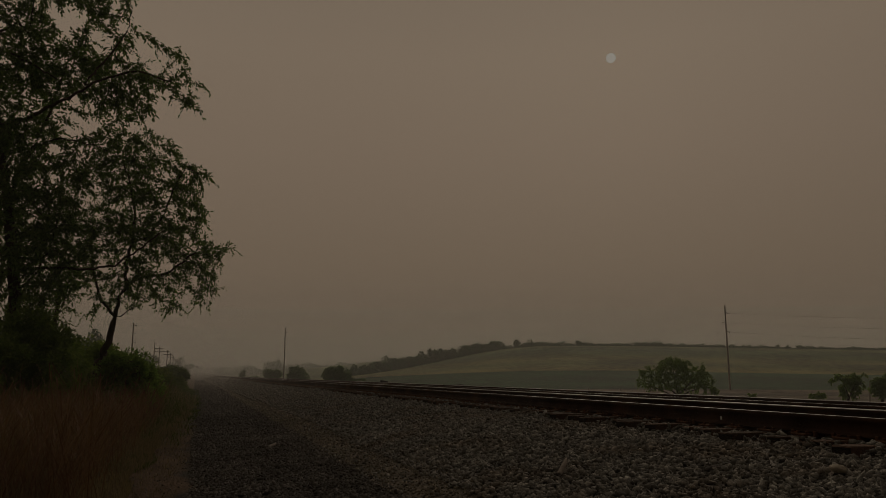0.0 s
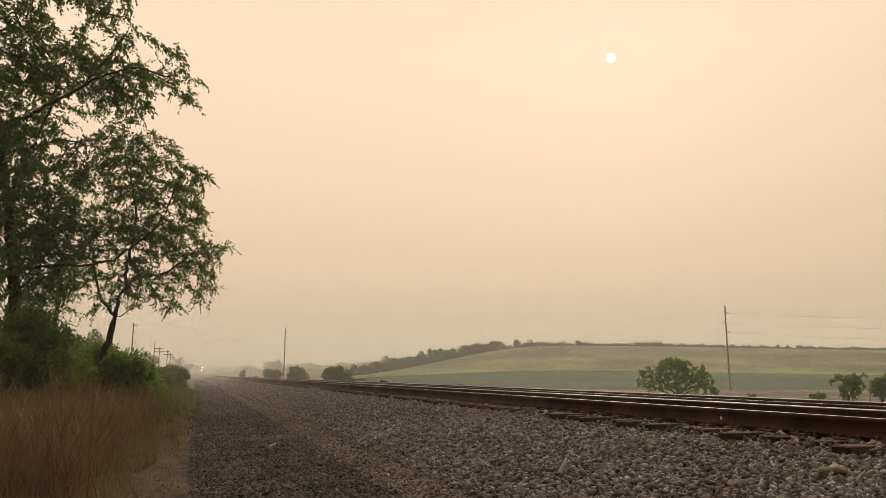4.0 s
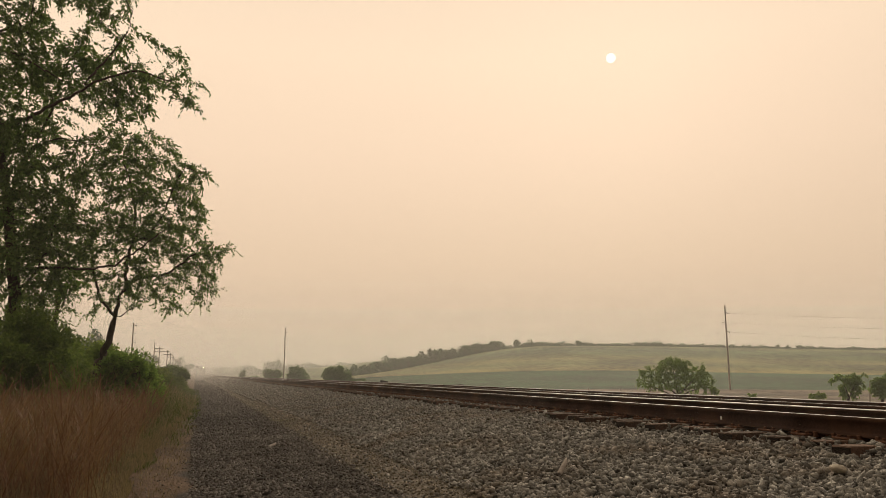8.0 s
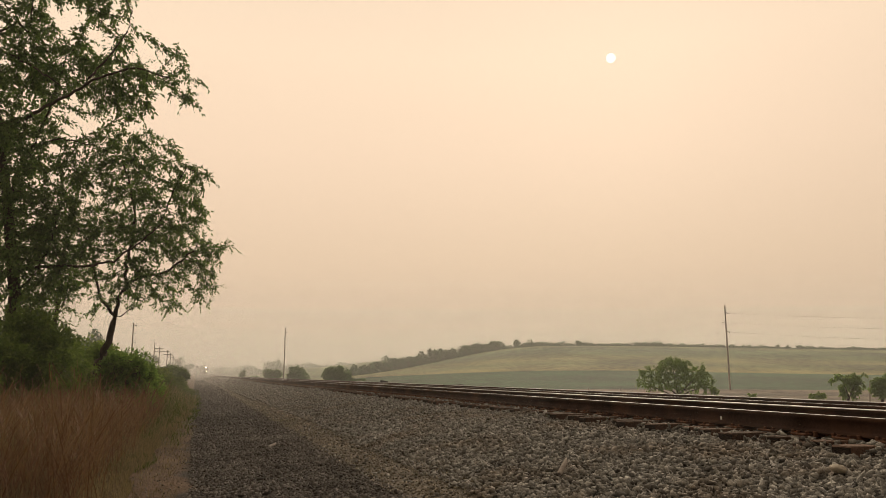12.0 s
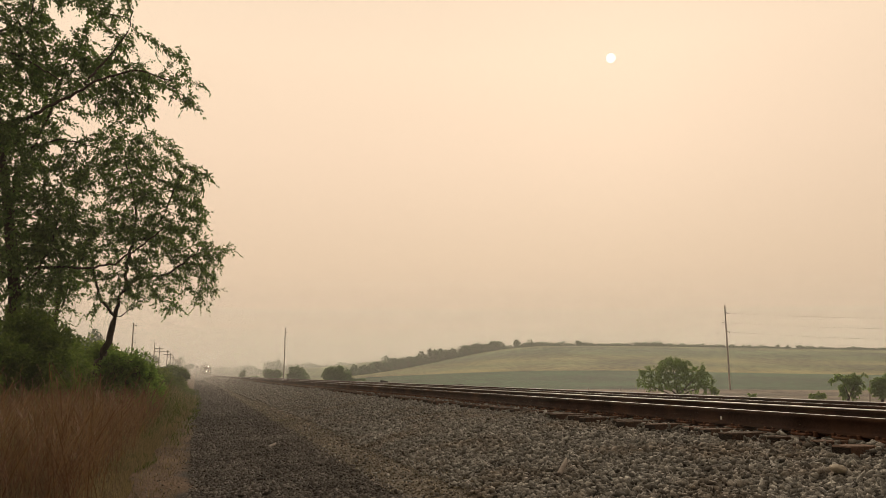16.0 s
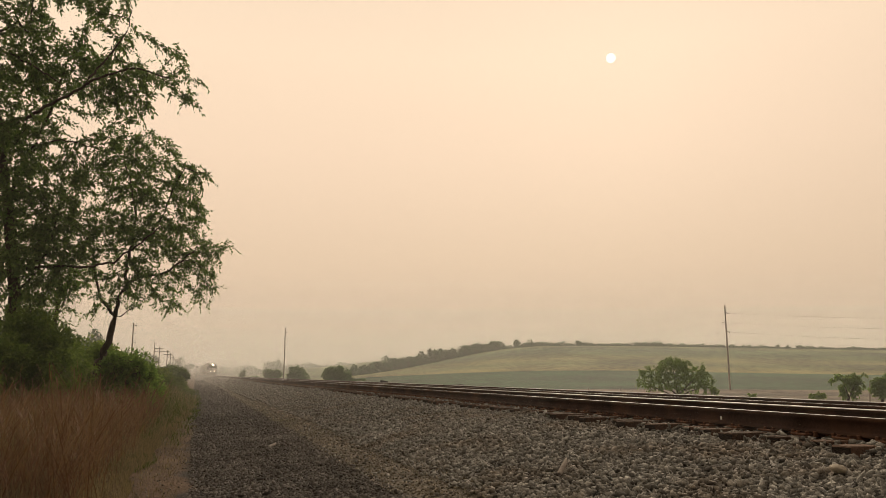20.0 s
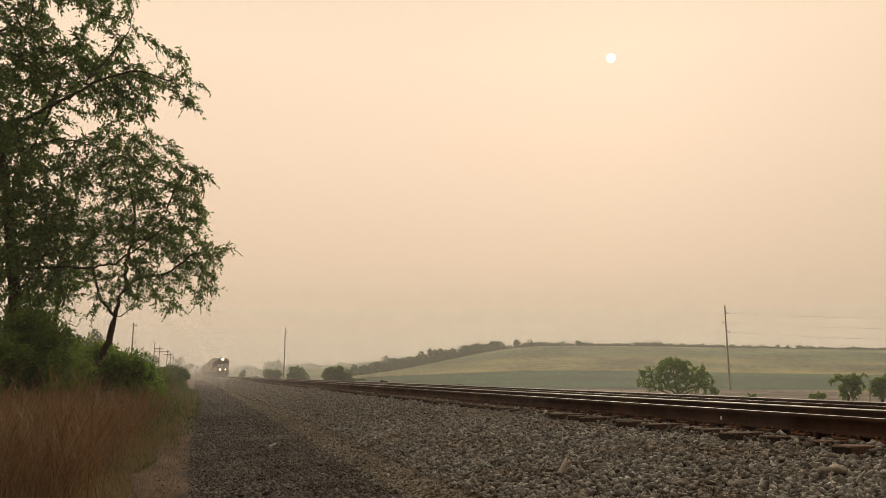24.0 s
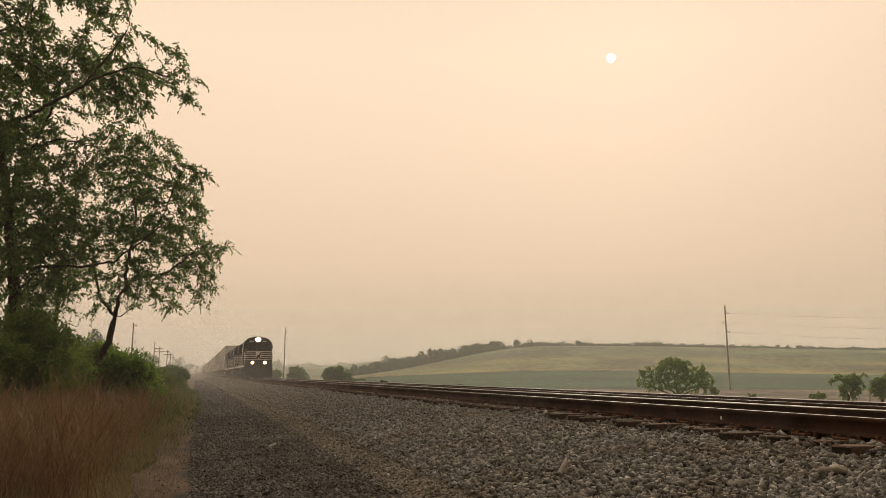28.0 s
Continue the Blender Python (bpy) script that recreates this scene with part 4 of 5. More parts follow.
FORK_LOBES = [
    (-2.39, 20.56, 7.20, 0.63, 0.45, 0.90), (-1.50, 20.29, 7.00, 0.83, 0.51, 1.00), (-0.58, 20.06, 6.59, 0.57, 0.21, 0.80), (-0.05, 19.91, 6.46, 0.27, 0.11, 0.70),
    (-1.99, 20.58, 6.31, 0.98, 0.63, 1.00), (-0.82, 20.29, 5.79, 0.83, 0.54, 1.00), (-0.28, 20.25, 5.02, 0.69, 0.60, 1.00), (0.20, 20.17, 4.58, 0.48, 0.21, 0.90),
    (0.63, 20.05, 4.45, 0.18, 0.09, 0.60), (-0.98, 20.53, 4.76, 1.05, 0.63, 1.00), (-0.14, 20.42, 3.79, 0.54, 0.60, 1.00), (-0.99, 20.72, 3.69, 0.83, 0.48, 1.00),
    (-1.90, 20.85, 4.68, 0.90, 0.72, 1.00), (-2.85, 21.09, 5.05, 0.90, 0.78, 1.00), (-3.04, 20.97, 6.09, 0.75, 0.75, 1.00), (-3.00, 21.33, 4.02, 0.60, 0.42, 0.80),
]
FORK_LOBES += [
    (-2.20, 21.12, 3.72, 0.54, 0.39, 0.45), (-0.33, 20.59, 3.20, 0.42, 0.21, 0.70), (-1.39, 20.96, 3.13, 0.45, 0.21, 0.40), (-2.20, 20.44, 7.49, 0.38, 0.18, 0.70),
    (-0.40, 20.13, 5.87, 0.27, 0.18, 0.80), (0.06, 20.09, 5.23, 0.21, 0.12, 0.70), (0.16, 20.40, 3.35, 0.30, 0.33, 0.70), (0.29, 20.29, 3.72, 0.21, 0.30, 0.80),
    (-0.74, 20.77, 2.98, 0.45, 0.12, 0.50), (-1.96, 21.13, 3.20, 0.53, 0.33, 0.40), (-2.73, 21.44, 2.91, 0.39, 0.21, 0.40), (-2.39, 21.26, 3.28, 0.38, 0.30, 0.35),
    (0.12, 20.27, 4.16, 0.36, 0.30, 1.40), (-0.22, 19.96, 6.47, 0.33, 0.11, 1.20), (0.13, 19.86, 6.38, 0.14, 0.06, 1.00), (0.09, 20.32, 3.94, 0.36, 0.42, 1.50),
]
FORK_LOBES += [
    (-0.23, 20.50, 3.50, 0.45, 0.42, 1.50), (-0.79, 20.71, 3.40, 0.60, 0.33, 1.30), (0.18, 20.20, 4.46, 0.39, 0.15, 1.20), (-1.49, 20.91, 3.57, 0.60, 0.39, 0.80),
    (0.03, 20.48, 3.13, 0.21, 0.21, 1.00),
]
fork_tree, fork_boughs = build_tree(
    "smaller leaning tree with a forked dark trunk and rounded green crown", [(-2.63, 21.75, 1.03), (-2.48, 21.63, 1.38), (-2.28, 21.48, 1.87), (-2.18, 21.38, 2.24), (-2.09, 21.27, 2.69)], 0.1,
    FORK_LIMBS, FORK_LOBES, 12, 17, 0.088, "leaf", "roadside trees")
SLIM_LIMBS = [
    ([(-3.73, 22.55, 2.74), (-3.53, 22.52, 3.13), (-3.49, 22.52, 3.68), (-3.47, 22.37, 4.46)], 0.035),
    ([(-3.67, 22.43, 3.35), (-3.71, 22.33, 3.97), (-3.87, 22.27, 4.58)], 0.035),
]
SLIM_LOBES = [
    (-3.68, 22.37, 3.66, 0.47, 0.39, 0.80), (-3.50, 22.17, 4.43, 0.47, 0.54, 0.80), (-3.94, 22.32, 4.43, 0.44, 0.47, 0.70), (-3.22, 22.27, 3.35, 0.34, 0.28, 0.70),
    (-3.42, 22.41, 2.97, 0.25, 0.16, 0.50), (-4.08, 22.63, 2.97, 0.37, 0.34, 0.60), (-4.32, 22.64, 3.35, 0.47, 0.47, 0.80), (-3.52, 22.35, 3.51, 0.53, 0.47, 0.80),
    (-4.41, 22.86, 2.28, 0.53, 0.40, 0.70), (-3.32, 22.20, 3.97, 0.47, 0.47, 0.80),
]
slim_tree, slim_boughs = build_tree(
    "slender twin-stemmed young tree under the taller ones", [(-3.79, 22.87, 1.09), (-3.76, 22.67, 2.13), (-3.73, 22.55, 2.74), (-3.67, 22.43, 3.35)], 0.07,
    SLIM_LIMBS, SLIM_LOBES, 13, 16, 0.09, "leaf", "roadside trees")

BRUSH = "brush under the trees"
for k, (x, y, w, d, h, key, n) in enumerate([
        (-4.6, 17.9, 2.6, 2.0, 2.7, "leaf_dark", 13000), (-5.3, 18.6, 2.0, 1.8, 2.65, "leaf_dark", 9000), (-3.35, 18.6, 2.0, 1.8, 2.42, "leaf_dark", 10000), (-3.4, 20.9, 2.4, 2.0, 2.1, "leaf_dark", 8000), (-5.8, 20.5, 3.0, 2.4, 2.6, "leaf_dark", 8000), (-4.3, 16.2, 2.0, 1.6, 1.5, "leaf_dark", 6000), (-4.0, 19.5, 2.2, 1.8, 3.0, "leaf_dark", 10000),
        (-3.0, 23.5, 2.4, 2.0, 2.2, "leaf_dark", 8000), (-2.75, 17.6, 1.2, 1.2, 1.15, "leaf_bush", 4500)]):
    build_bush("shrub", "dense dark green shrub under the roadside trees", "shrub", (x, y, 0.0), w, d, h, 40 + k, n * 5 // 4, 0.085, key, BRUSH, 0.1)
for k, (x, y, w, d, h, n) in enumerate([(-2.3, 28.5, 2.5, 2.4, 1.25, 7000), (-1.5, 23.5, 1.3, 1.2, 1.0, 4000), (-1.9, 36, 2.0, 3.0, 1.5, 5000), (-1.7, 48, 2.4, 5.0, 1.6, 6000), (-1.5, 60, 2.4, 6.0, 1.7, 5000), (-2.4, 80, 3.5, 8.0, 2.2, 4000),
                                       (-2.6, 105, 4.0, 12.0, 2.4, 3000)]):
    build_bush("bush", "rounded bright green bush beside the gravel road", "bush", (x, y, 0.0), w, d, h, 60 + k, n, 0.085 + y * 0.0012, "leaf_weed" if y < 50 else "leaf_mid", "green bushes along the road", 0.08)

build_spray_bush("bush", "rounded bright green bush beside the gravel road", "bush", (-1.5, 18.4, 0.0), 1.6, 1.6, 1.7, 77, 46, 230, 0.09, "leaf_bush", "green bushes along the road")
build_bush("bush", "rounded bright green bush beside the gravel road", "bush", (-1.48, 18.9, 0.0), 1.6, 1.6, 1.75, 78, 5500, 0.09, "leaf_bush", "green bushes along the road", 0.1)
rng = np.random.default_rng(5)
blades = [grass_arrays(rng, 26000, (-7.5, -0.55), (6.0, 16), 0.7, 0.0045, 0.3, 1.5), grass_arrays(rng, 20000, (-9, -0.45), (15, 42), 0.72, 0.006, 0.3, 1.5, 1.4),
          grass_arrays(rng, 1500, (-0.95, -0.12), (6.3, 18), 0.3, 0.005, 0.5), grass_arrays(rng, 7000, (-7.5, -0.9), (-6, 6), 0.6, 0.005, 0.3, 1.5)]
tagged(new("dry_grass", link_mesh("dry_grass", *merge(blades), M["grass"])), "tall dry reddish-brown grass beside the gravel road", "grass", kind="stuff")
litter = grass_arrays(rng, 3800, (-1.0, -0.03), (6.2, 26), 0.05, 0.006, 1.6)
tagged(new("leaf_litter", link_mesh("leaf_litter", *litter, M["grass"])), "dry straw and leaf litter on the bare dirt strip", "litter", kind="stuff")
tagged(new("red_stalks", link_mesh("red_stalks", *weed_arrays(rng, 5200, (-5.5, -0.75), (6.2, 22), 0.78), M["grass_red"])), "reddish dried weed stalks standing in the grass", "weeds", kind="stuff")
tagged(new("green_grass", link_mesh("green_grass", *merge([grass_arrays(rng, 3000, (-1.9, -0.25), (24, 60), 0.6, 0.009, 0.25), grass_arrays(rng, 1800, (-1.3, -0.2), (13, 26), 0.42, 0.007, 0.35), grass_arrays(rng, 500, (-0.95, -0.5), (9.5, 11.5), 0.4, 0.006, 0.35),
           grass_arrays(rng, 6500, (-5.5, -0.9), (14.5, 26), 1.0, 0.008, 0.3)]), M["grass_green"])), "green grass tufts along the road's edge", "grass", kind="stuff")


# ---------------------------------------------------------------- field side: bushes, hedges, far trees
build_tree("broad leafy green bush at the edge of a bare field", [(53.43, 73.97, -1.26), (53.39, 73.85, -0.54)], 0.12,
           [([(53.30, 73.99, -1.13), (51.80, 74.27, 0.10), (50.49, 74.49, 1.27)], 0.1), ([(53.42, 73.94, -1.06), (53.01, 73.75, 0.75), (52.61, 73.59, 2.37)], 0.1), ([(53.55, 73.91, -1.13), (54.90, 73.18, 0.43), (55.78, 72.71, 1.40)], 0.1), ([(52.80, 74.17, -1.19), (51.40, 74.52, -0.54), (49.93, 74.89, 0.10)], 0.08), ([(53.74, 73.86, -1.19), (55.57, 73.11, -0.41), (56.59, 72.65, 0.23)], 0.08)],
           [(50.68, 74.44, 1.21, 1.45, 0.99, 0.81), (52.64, 73.66, 1.92, 1.71, 1.05, 0.81), (54.65, 73.05, 1.59, 1.58, 1.12, 0.81), (56.01, 72.77, 0.62, 1.12, 0.99, 0.81), (49.62, 74.99, 0.10, 0.92, 0.66, 0.65), (51.78, 74.23, 0.36, 1.58, 0.79, 0.48), (54.29, 73.44, 0.10, 1.71, 0.85, 0.56), (52.47, 73.58, 2.69, 1.18, 0.46, 0.81), (53.84, 73.13, 2.63, 1.05, 0.39, 0.81), (56.81, 72.67, -0.28, 0.66, 0.59, 0.65), (50.27, 74.87, -0.41, 0.92, 0.39, 0.40), (55.45, 73.17, -0.54, 1.18, 0.46, 0.40)],
           71, 7, 0.21, "leaf_bush", "bushes beyond the tracks", 1.5, name="bush", category="bush")
build_tree("low green shrub beside a broad bush in the field", [(57.22, 72.30, -1.37), (57.20, 72.23, -0.92)], 0.05,
           [],
           [(57.18, 72.17, -0.54, 0.52, 0.39, 1.00)],
           72, 15, 0.2, "leaf_bush", "bushes beyond the tracks", 1.0, name="bush", category="bush")
build_tree("leafy green bush at the edge of a bare field", [(55.87, 52.41, -1.26), (55.84, 52.30, -0.56)], 0.09,
           [([(55.86, 52.36, -0.91), (56.28, 52.03, 0.09), (56.62, 51.77, 0.94)], 0.06), ([(55.86, 52.36, -0.91), (55.40, 52.28, 0.34), (55.07, 52.25, 1.14)], 0.06)],
           [(55.91, 52.04, 0.74, 0.81, 0.51, 1.00), (55.71, 52.25, -0.06, 0.71, 0.66, 1.00), (56.61, 51.73, 1.19, 0.56, 0.20, 0.80), (55.02, 52.27, 1.09, 0.41, 0.30, 0.70), (56.42, 51.96, 0.24, 0.61, 0.61, 1.00), (55.84, 52.32, -0.66, 0.61, 0.36, 0.80), (54.52, 52.51, 0.69, 0.41, 0.15, 0.50)],
           73, 9, 0.2, "leaf_bush", "bushes beyond the tracks", 1.0, name="bush", category="bush")
build_tree("leafy green bush at the edge of a bare field", [(58.77, 51.45, -1.26), (58.73, 51.34, -0.56)], 0.09,
           [([(58.75, 51.39, -0.91), (59.17, 51.07, 0.09), (59.51, 50.80, 0.94)], 0.06), ([(58.75, 51.39, -0.91), (58.20, 51.35, 0.34), (57.97, 51.33, 0.89)], 0.06)],
           [(58.67, 51.17, 0.44, 0.86, 0.51, 1.00), (58.61, 51.32, -0.26, 0.81, 0.61, 1.00), (59.52, 50.82, 0.84, 0.76, 0.41, 1.00), (57.98, 51.33, 0.84, 0.41, 0.25, 0.70), (59.81, 50.90, -0.16, 0.76, 0.76, 1.00)],
           74, 9, 0.2, "leaf_bush", "bushes beyond the tracks", 1.0, name="bush", category="bush")
build_tree("low green shrub in the bare field", [(53.27, 53.28, -1.26), (53.26, 53.23, -0.96)], 0.05,
           [],
           [(53.24, 53.18, -0.66, 0.56, 0.30, 1.00), (52.87, 53.34, -0.86, 0.36, 0.20, 0.80)],
           75, 9, 0.16, "leaf_bush", "bushes beyond the tracks", 0.8, name="bush", category="bush")
build_tree("low green shrub in the bare field", [(54.12, 62.64, -1.36), (54.10, 62.59, -1.08)], 0.04,
           [],
           [(54.09, 62.56, -0.85, 0.40, 0.23, 1.00)],
           76, 13, 0.14, "leaf_bush", "bushes beyond the tracks", 0.7, name="bush", category="bush")
for x, y, w, h, n in ((26.8, 149.2, 6.2, 4.3, 6500), (21.6, 166.7, 5.3, 4.6, 5500), (18.2, 189, 4.6, 4.0, 4500)):
    build_bush("bush", "round dark green bush standing by the tracks in smoke haze", "bush", (x, y, float(ground_z(x, y))), w, w * 0.8, h, int(x * 9 + y), n, 0.3, "leaf_track", "bushes beyond the tracks", 0.05)
build_tree("low dark bush by the tracks in smoke haze", [(29.36, 147.66, -0.20), (29.34, 147.59, 0.24)], 0.08,
           [],
           [(29.11, 147.62, 0.46, 1.13, 0.45, 1.00), (31.70, 146.80, 0.24, 0.68, 0.34, 1.00)],
           84, 13, 0.3, "leaf_track", "bushes beyond the tracks", 1.6, name="bush", category="bush")
build_tree("scrawny sapling by the tracks in smoke haze", [(9.72, 165.87, 0.29), (9.77, 165.62, 1.61)], 0.05,
           [],
           [(9.77, 165.62, 1.61, 0.49, 0.61, 1.00), (9.45, 165.83, 1.01, 0.49, 0.36, 1.00), (10.21, 165.41, 1.97, 0.24, 0.24, 1.00)],
           85, 10, 0.28, "leaf_track", "bushes beyond the tracks", 1.1, name="bush", category="bush")
build_tree("low dark bush by the tracks in smoke haze", [(13.16, 175.43, 0.24), (13.15, 175.39, 0.49)], 0.05,
           [],
           [(12.89, 175.43, 0.75, 0.78, 0.32, 1.00)],
           86, 10, 0.3, "leaf_track", "bushes beyond the tracks", 1.4, name="bush", category="bush")


def build_far_tree(x, y, h, w, seed, base=0.12, sink=0.2, fine=1.0):
    rng = np.random.default_rng(seed)
    z = float(ground_z(x, y))
    t = thing("tree", "hazy dark tree on the far hillside" if x > 40 else "tree blurred by smoke far up the line", "tree", "distant trees", (x, y, z - sink))
    hang("trunk", link_mesh("trunk", *tube_arrays([(0, 0, 0), (0.1, 0, h * 0.3), (0, 0.1, h * 0.6)], [0.045 * h, 0.03 * h, 0.012 * h], 6), M["bark"]), t)
    n = int(440 * fine ** 1.7)
    lobes = 8
    lc = np.stack([rng.normal(0, w * 0.24, lobes), rng.normal(0, w * 0.24, lobes), h * rng.uniform(base + 0.2, 0.8, lobes)], 1)
    pick = rng.integers(0, lobes, n)
    dv = rng.normal(size=(n, 3))
    dv /= np.linalg.norm(dv, axis=1)[:, None]
    c = lc[pick] + dv * (rng.uniform(0.3, 1, n) ** 0.5)[:, None] * np.array([w * 0.29, w * 0.29, h * 0.22])
    hang("crown", link_mesh("crown", *leaves(rng, c, rng.normal(size=(n, 3)), max(0.135 * h, 0.42) / fine, max(0.11 * h, 0.34) / fine), M["leaf_far"]), t)
    return t


r2 = random.Random(8)


def hill_spot(u, w):
    return u * RIGHT.x + w * FWD.x, u * RIGHT.y + w * FWD.y


# the wooded edge that climbs the hill
for k in range(56):
    s = k / 55
    x, y = hill_spot(-36 + 65 * s + r2.uniform(-1.5, 1.5), 300 + 86 * s + r2.uniform(-5, 5))
    build_far_tree(x, y, r2.uniform(4.6, 8.0) * (1.0 - 0.3 * s) * (0.6 + 0.4 * min(1.0, s * 8)), r2.uniform(3.8, 6.0), 300 + k, -0.15, 0.5)
# scattered trees along the crest
for u, h, w, base in ((39, 4.6, 3.4, 0.3), (44, 4.4, 5.0, -0.2), (47, 4.0, 4.4, -0.25), (71, 3.2, 2.8, 0.25), (101, 2.7, 2.4, 0.0), (108, 2.7, 5.0, -0.3), (111.5, 3.0, 5.0, -0.3), (116, 2.3, 5.0, -0.3), (175, 2.4, 2.6, -0.1), (236, 1.6, 3.0, -0.3)):
    build_far_tree(*hill_spot(u, 387), h + 0.6, w, int(500 + u), base, 0.7)
for k in range(190):
    u = 29 + k * 1.21 + r2.uniform(-1.2, 1.2)
    build_far_tree(*hill_spot(u, 386 + r2.uniform(-2, 2)), r2.choice((1.7, 1.9, 2.1, 2.4, 3.0)) * (1.0 if u < 120 else 0.86), r2.uniform(2.8, 5.0), 1600 + k, -0.3, 0.45)
# pale woods far behind
for k in range(84):
    w = 600 + r2.uniform(0, 80)
    x, y = hill_spot(w * r2.uniform(-0.33, -0.1), w)
    if abs(x - 5) > 15:
        build_far_tree(x, y, r2.uniform(5.5, 9.5), r2.uniform(8, 13), 700 + k, -0.2)
for u, w, h in ((-124, 560, 12), (-131, 565, 10), (-49, 620, 9), (-42, 625, 8), (-11, 620, 12), (-6, 625, 11)):
    build_far_tree(*hill_spot(u, w), h, 8, int(800 + u), 0.0)
for x, y, h, w in ((-30.5, 258.8, 16.2, 8.0), (-35.4, 260.6, 15.4, 7.5), (-19.9, 188.3, 8.4, 7.0), (-21.7, 360.0, 11.0, 11.0), (-18.6, 359.0, 8.2, 10.0), (-15.0, 357.8, 5.5, 10.2), (-25.3, 361.2, 10.3, 11.5), (-10.0, 560, 13, 11), (-7.0, 570, 10, 9), (-50, 200, 13, 12)):
    build_far_tree(x, y, h, w, int(900 + y + x), 0.0, fine=2.6)


# ---------------------------------------------------------------- poles and wires
def build_pole(x, y, h, label, arms=(), pins=(), group="utility poles"):
    z = float(ground_z(x, y)) - 0.3
    p = thing("utility_pole", label, "utility pole", group, (x, y, z))
    part("shaft", cyl((0, 0, 0), (0, 0, h + 0.3), 0.17, 0.11, 10), M["wood"], p)
    for az, aw in arms:
        part("crossarm", box(-aw / 2, aw / 2, -0.08, 0.08, az + 0.2, az + 0.4, 0.01), M["wood"], p)
        for k in range(4):
            ax = -aw / 2 + 0.15 + k * (aw - 0.3) / 3
            part("insulator", cyl((ax, 0, az + 0.36), (ax, 0, az + 0.52), 0.05, 0.035, 8), M["iron"], p)
    for pz, side in pins:
        part("insulator_arm", cyl((0, 0, pz + 0.46), (side * 0.62, 0, pz + 0.3), 0.06, 0.05, 8), M["iron"], p)
        part("insulator", cyl((side * 0.62, 0, pz + 0.16), (side * 0.62, 0, pz + 0.4), 0.07, 0.05, 8), M["iron"], p)
    return p


PINS = ((12.8, 1), (11.2, -1), (9.6, 1))
field_poles = [(-3.0, 254.5), (20.9, 188.0), (85.0, 103.4), (151.0, 16.0)]
TALL = 14.1
for x, y in field_poles[1:3]:
    build_pole(x, y, TALL if x > 50 else 14.0, "tall slender wooden power pole beyond the tracks", (), PINS)
for k, (x, y, h, pins, arms) in enumerate([(-12.4, 162, 11.6, ((11.0, 1), (9.4, 1), (7.6, 1)), ()), (-12.9, 257, 12.0, ((11.2, 1), (9.6, 1)), ()), (-10.6, 240, 9.6, (), ((8.9, 2.6), (8.0, 2.6))), (-9.2, 266, 9.5, (), ((8.8, 2.4), (7.9, 2.4))),
                                           (-9.2, 300, 9.3, (), ((8.6, 2.4), (7.7, 2.4))), (-9.2, 340, 9.2, (), ((8.6, 2.4), (7.7, 2.4))), (-9.2, 385, 9.2, (), ((8.6, 2.4), (7.7, 2.4))), (-9.2, 430, 9.2, (), ((8.6, 2.4), (7.7, 2.4))), (-9.2, 480, 9.2, (), ((8.6, 2.4), (7.7, 2.4)))]):
    build_pole(x, y, h, "wooden utility pole in the haze beside the road", arms, pins, "roadside utility poles")


def build_wire(a, b, sag, r):
    t = np.linspace(0, 1, 17)[:, None]
    a, b = np.array(a, float), np.array(b, float)
    p = a + (b - a) * t - np.array([0, 0, sag]) * (4 * t * (1 - t))
    v, f = tube_arrays(p - a, np.full(17, r), 4)
    w = new("power_line", link_mesh("power_line", v, f, M["wire"]))
    w.location = a
    return tagged(w, "thin sagging power line strung between tall poles", "power line", "power lines")


for (x0, y0), (x1, y1) in zip(field_poles[:-1], field_poles[1:]):
    z0, z1 = (float(ground_z(x, y)) for x, y in ((x0, y0), (x1, y1)))
    way = Vector((x1 - x0, y1 - y0, 0)).normalized()
    for pz, side in PINS:
        build_wire((x0 + 0.62 * side, y0, z0 + pz), (x1 + 0.62 * side, y1, z1 + pz), 2.8, 0.008 if x1 > 100 else 0.006)

# fence posts by the field, small trackside hardware, signals far up the line
for x, y, h, lean in ((59.9, 53.8, 2.0, 7), (46.5, 75.0, 1.0, 0), (43.2, 76.5, 1.1, -4), (52.4, 67.0, 0.9, 5), (48.4, 72.0, 0.9, 2)):
    p = thing("fence_post", "thin grey wooden fence post at the field edge", "fence post", "fence posts", (x, y, float(ground_z(x, y)) - 0.1))
    s = part("shaft", cyl((0, 0, 0), (math.sin(radians(lean)) * h, 0, h), 0.06, 0.045, 7), M["wood"], p)
for x, y, l in ((16.6, 67.0, 0.75), (13.6, 37.4, 0.55)):
    z = float(ground_z(x, y))
    b = thing("track_derail_wedge", "dark iron wedge lying beside the far rail", "track hardware", "track hardware", (x, y, z), -20)
    part("foot", box(-l / 2, l / 2, -0.15, 0.15, 0, 0.12, 0.02), M["iron"], b)
    up = 0.66 - z
    part("block", prism([(-l / 2, 0.1), (l / 2, 0.1), (l / 2, up - 0.1), (-l / 5, up), (-l / 2, up)], -0.12, 0.12), M["iron"], b)
for x, y in ((0.9, 480), (15.0, 480)):
    z = float(ground_z(x, y))
    s = thing("signal_mast", "slim railway signal mast far up the line", "railway signal", "railway signals", (x, y, z))
    part("mast", cyl((0, 0, 0), (0, 0, 5.6), 0.09, 0.08, 8), M["iron"], s)
    part("signal_head", box(-0.4, 0.4, -0.1, 0.1, 4.6, 6.0, 0.03), M["iron"], s)
    part("base", box(-0.3, 0.3, -0.3, 0.3, -0.2, 0.3, 0.03), M["iron"], s)


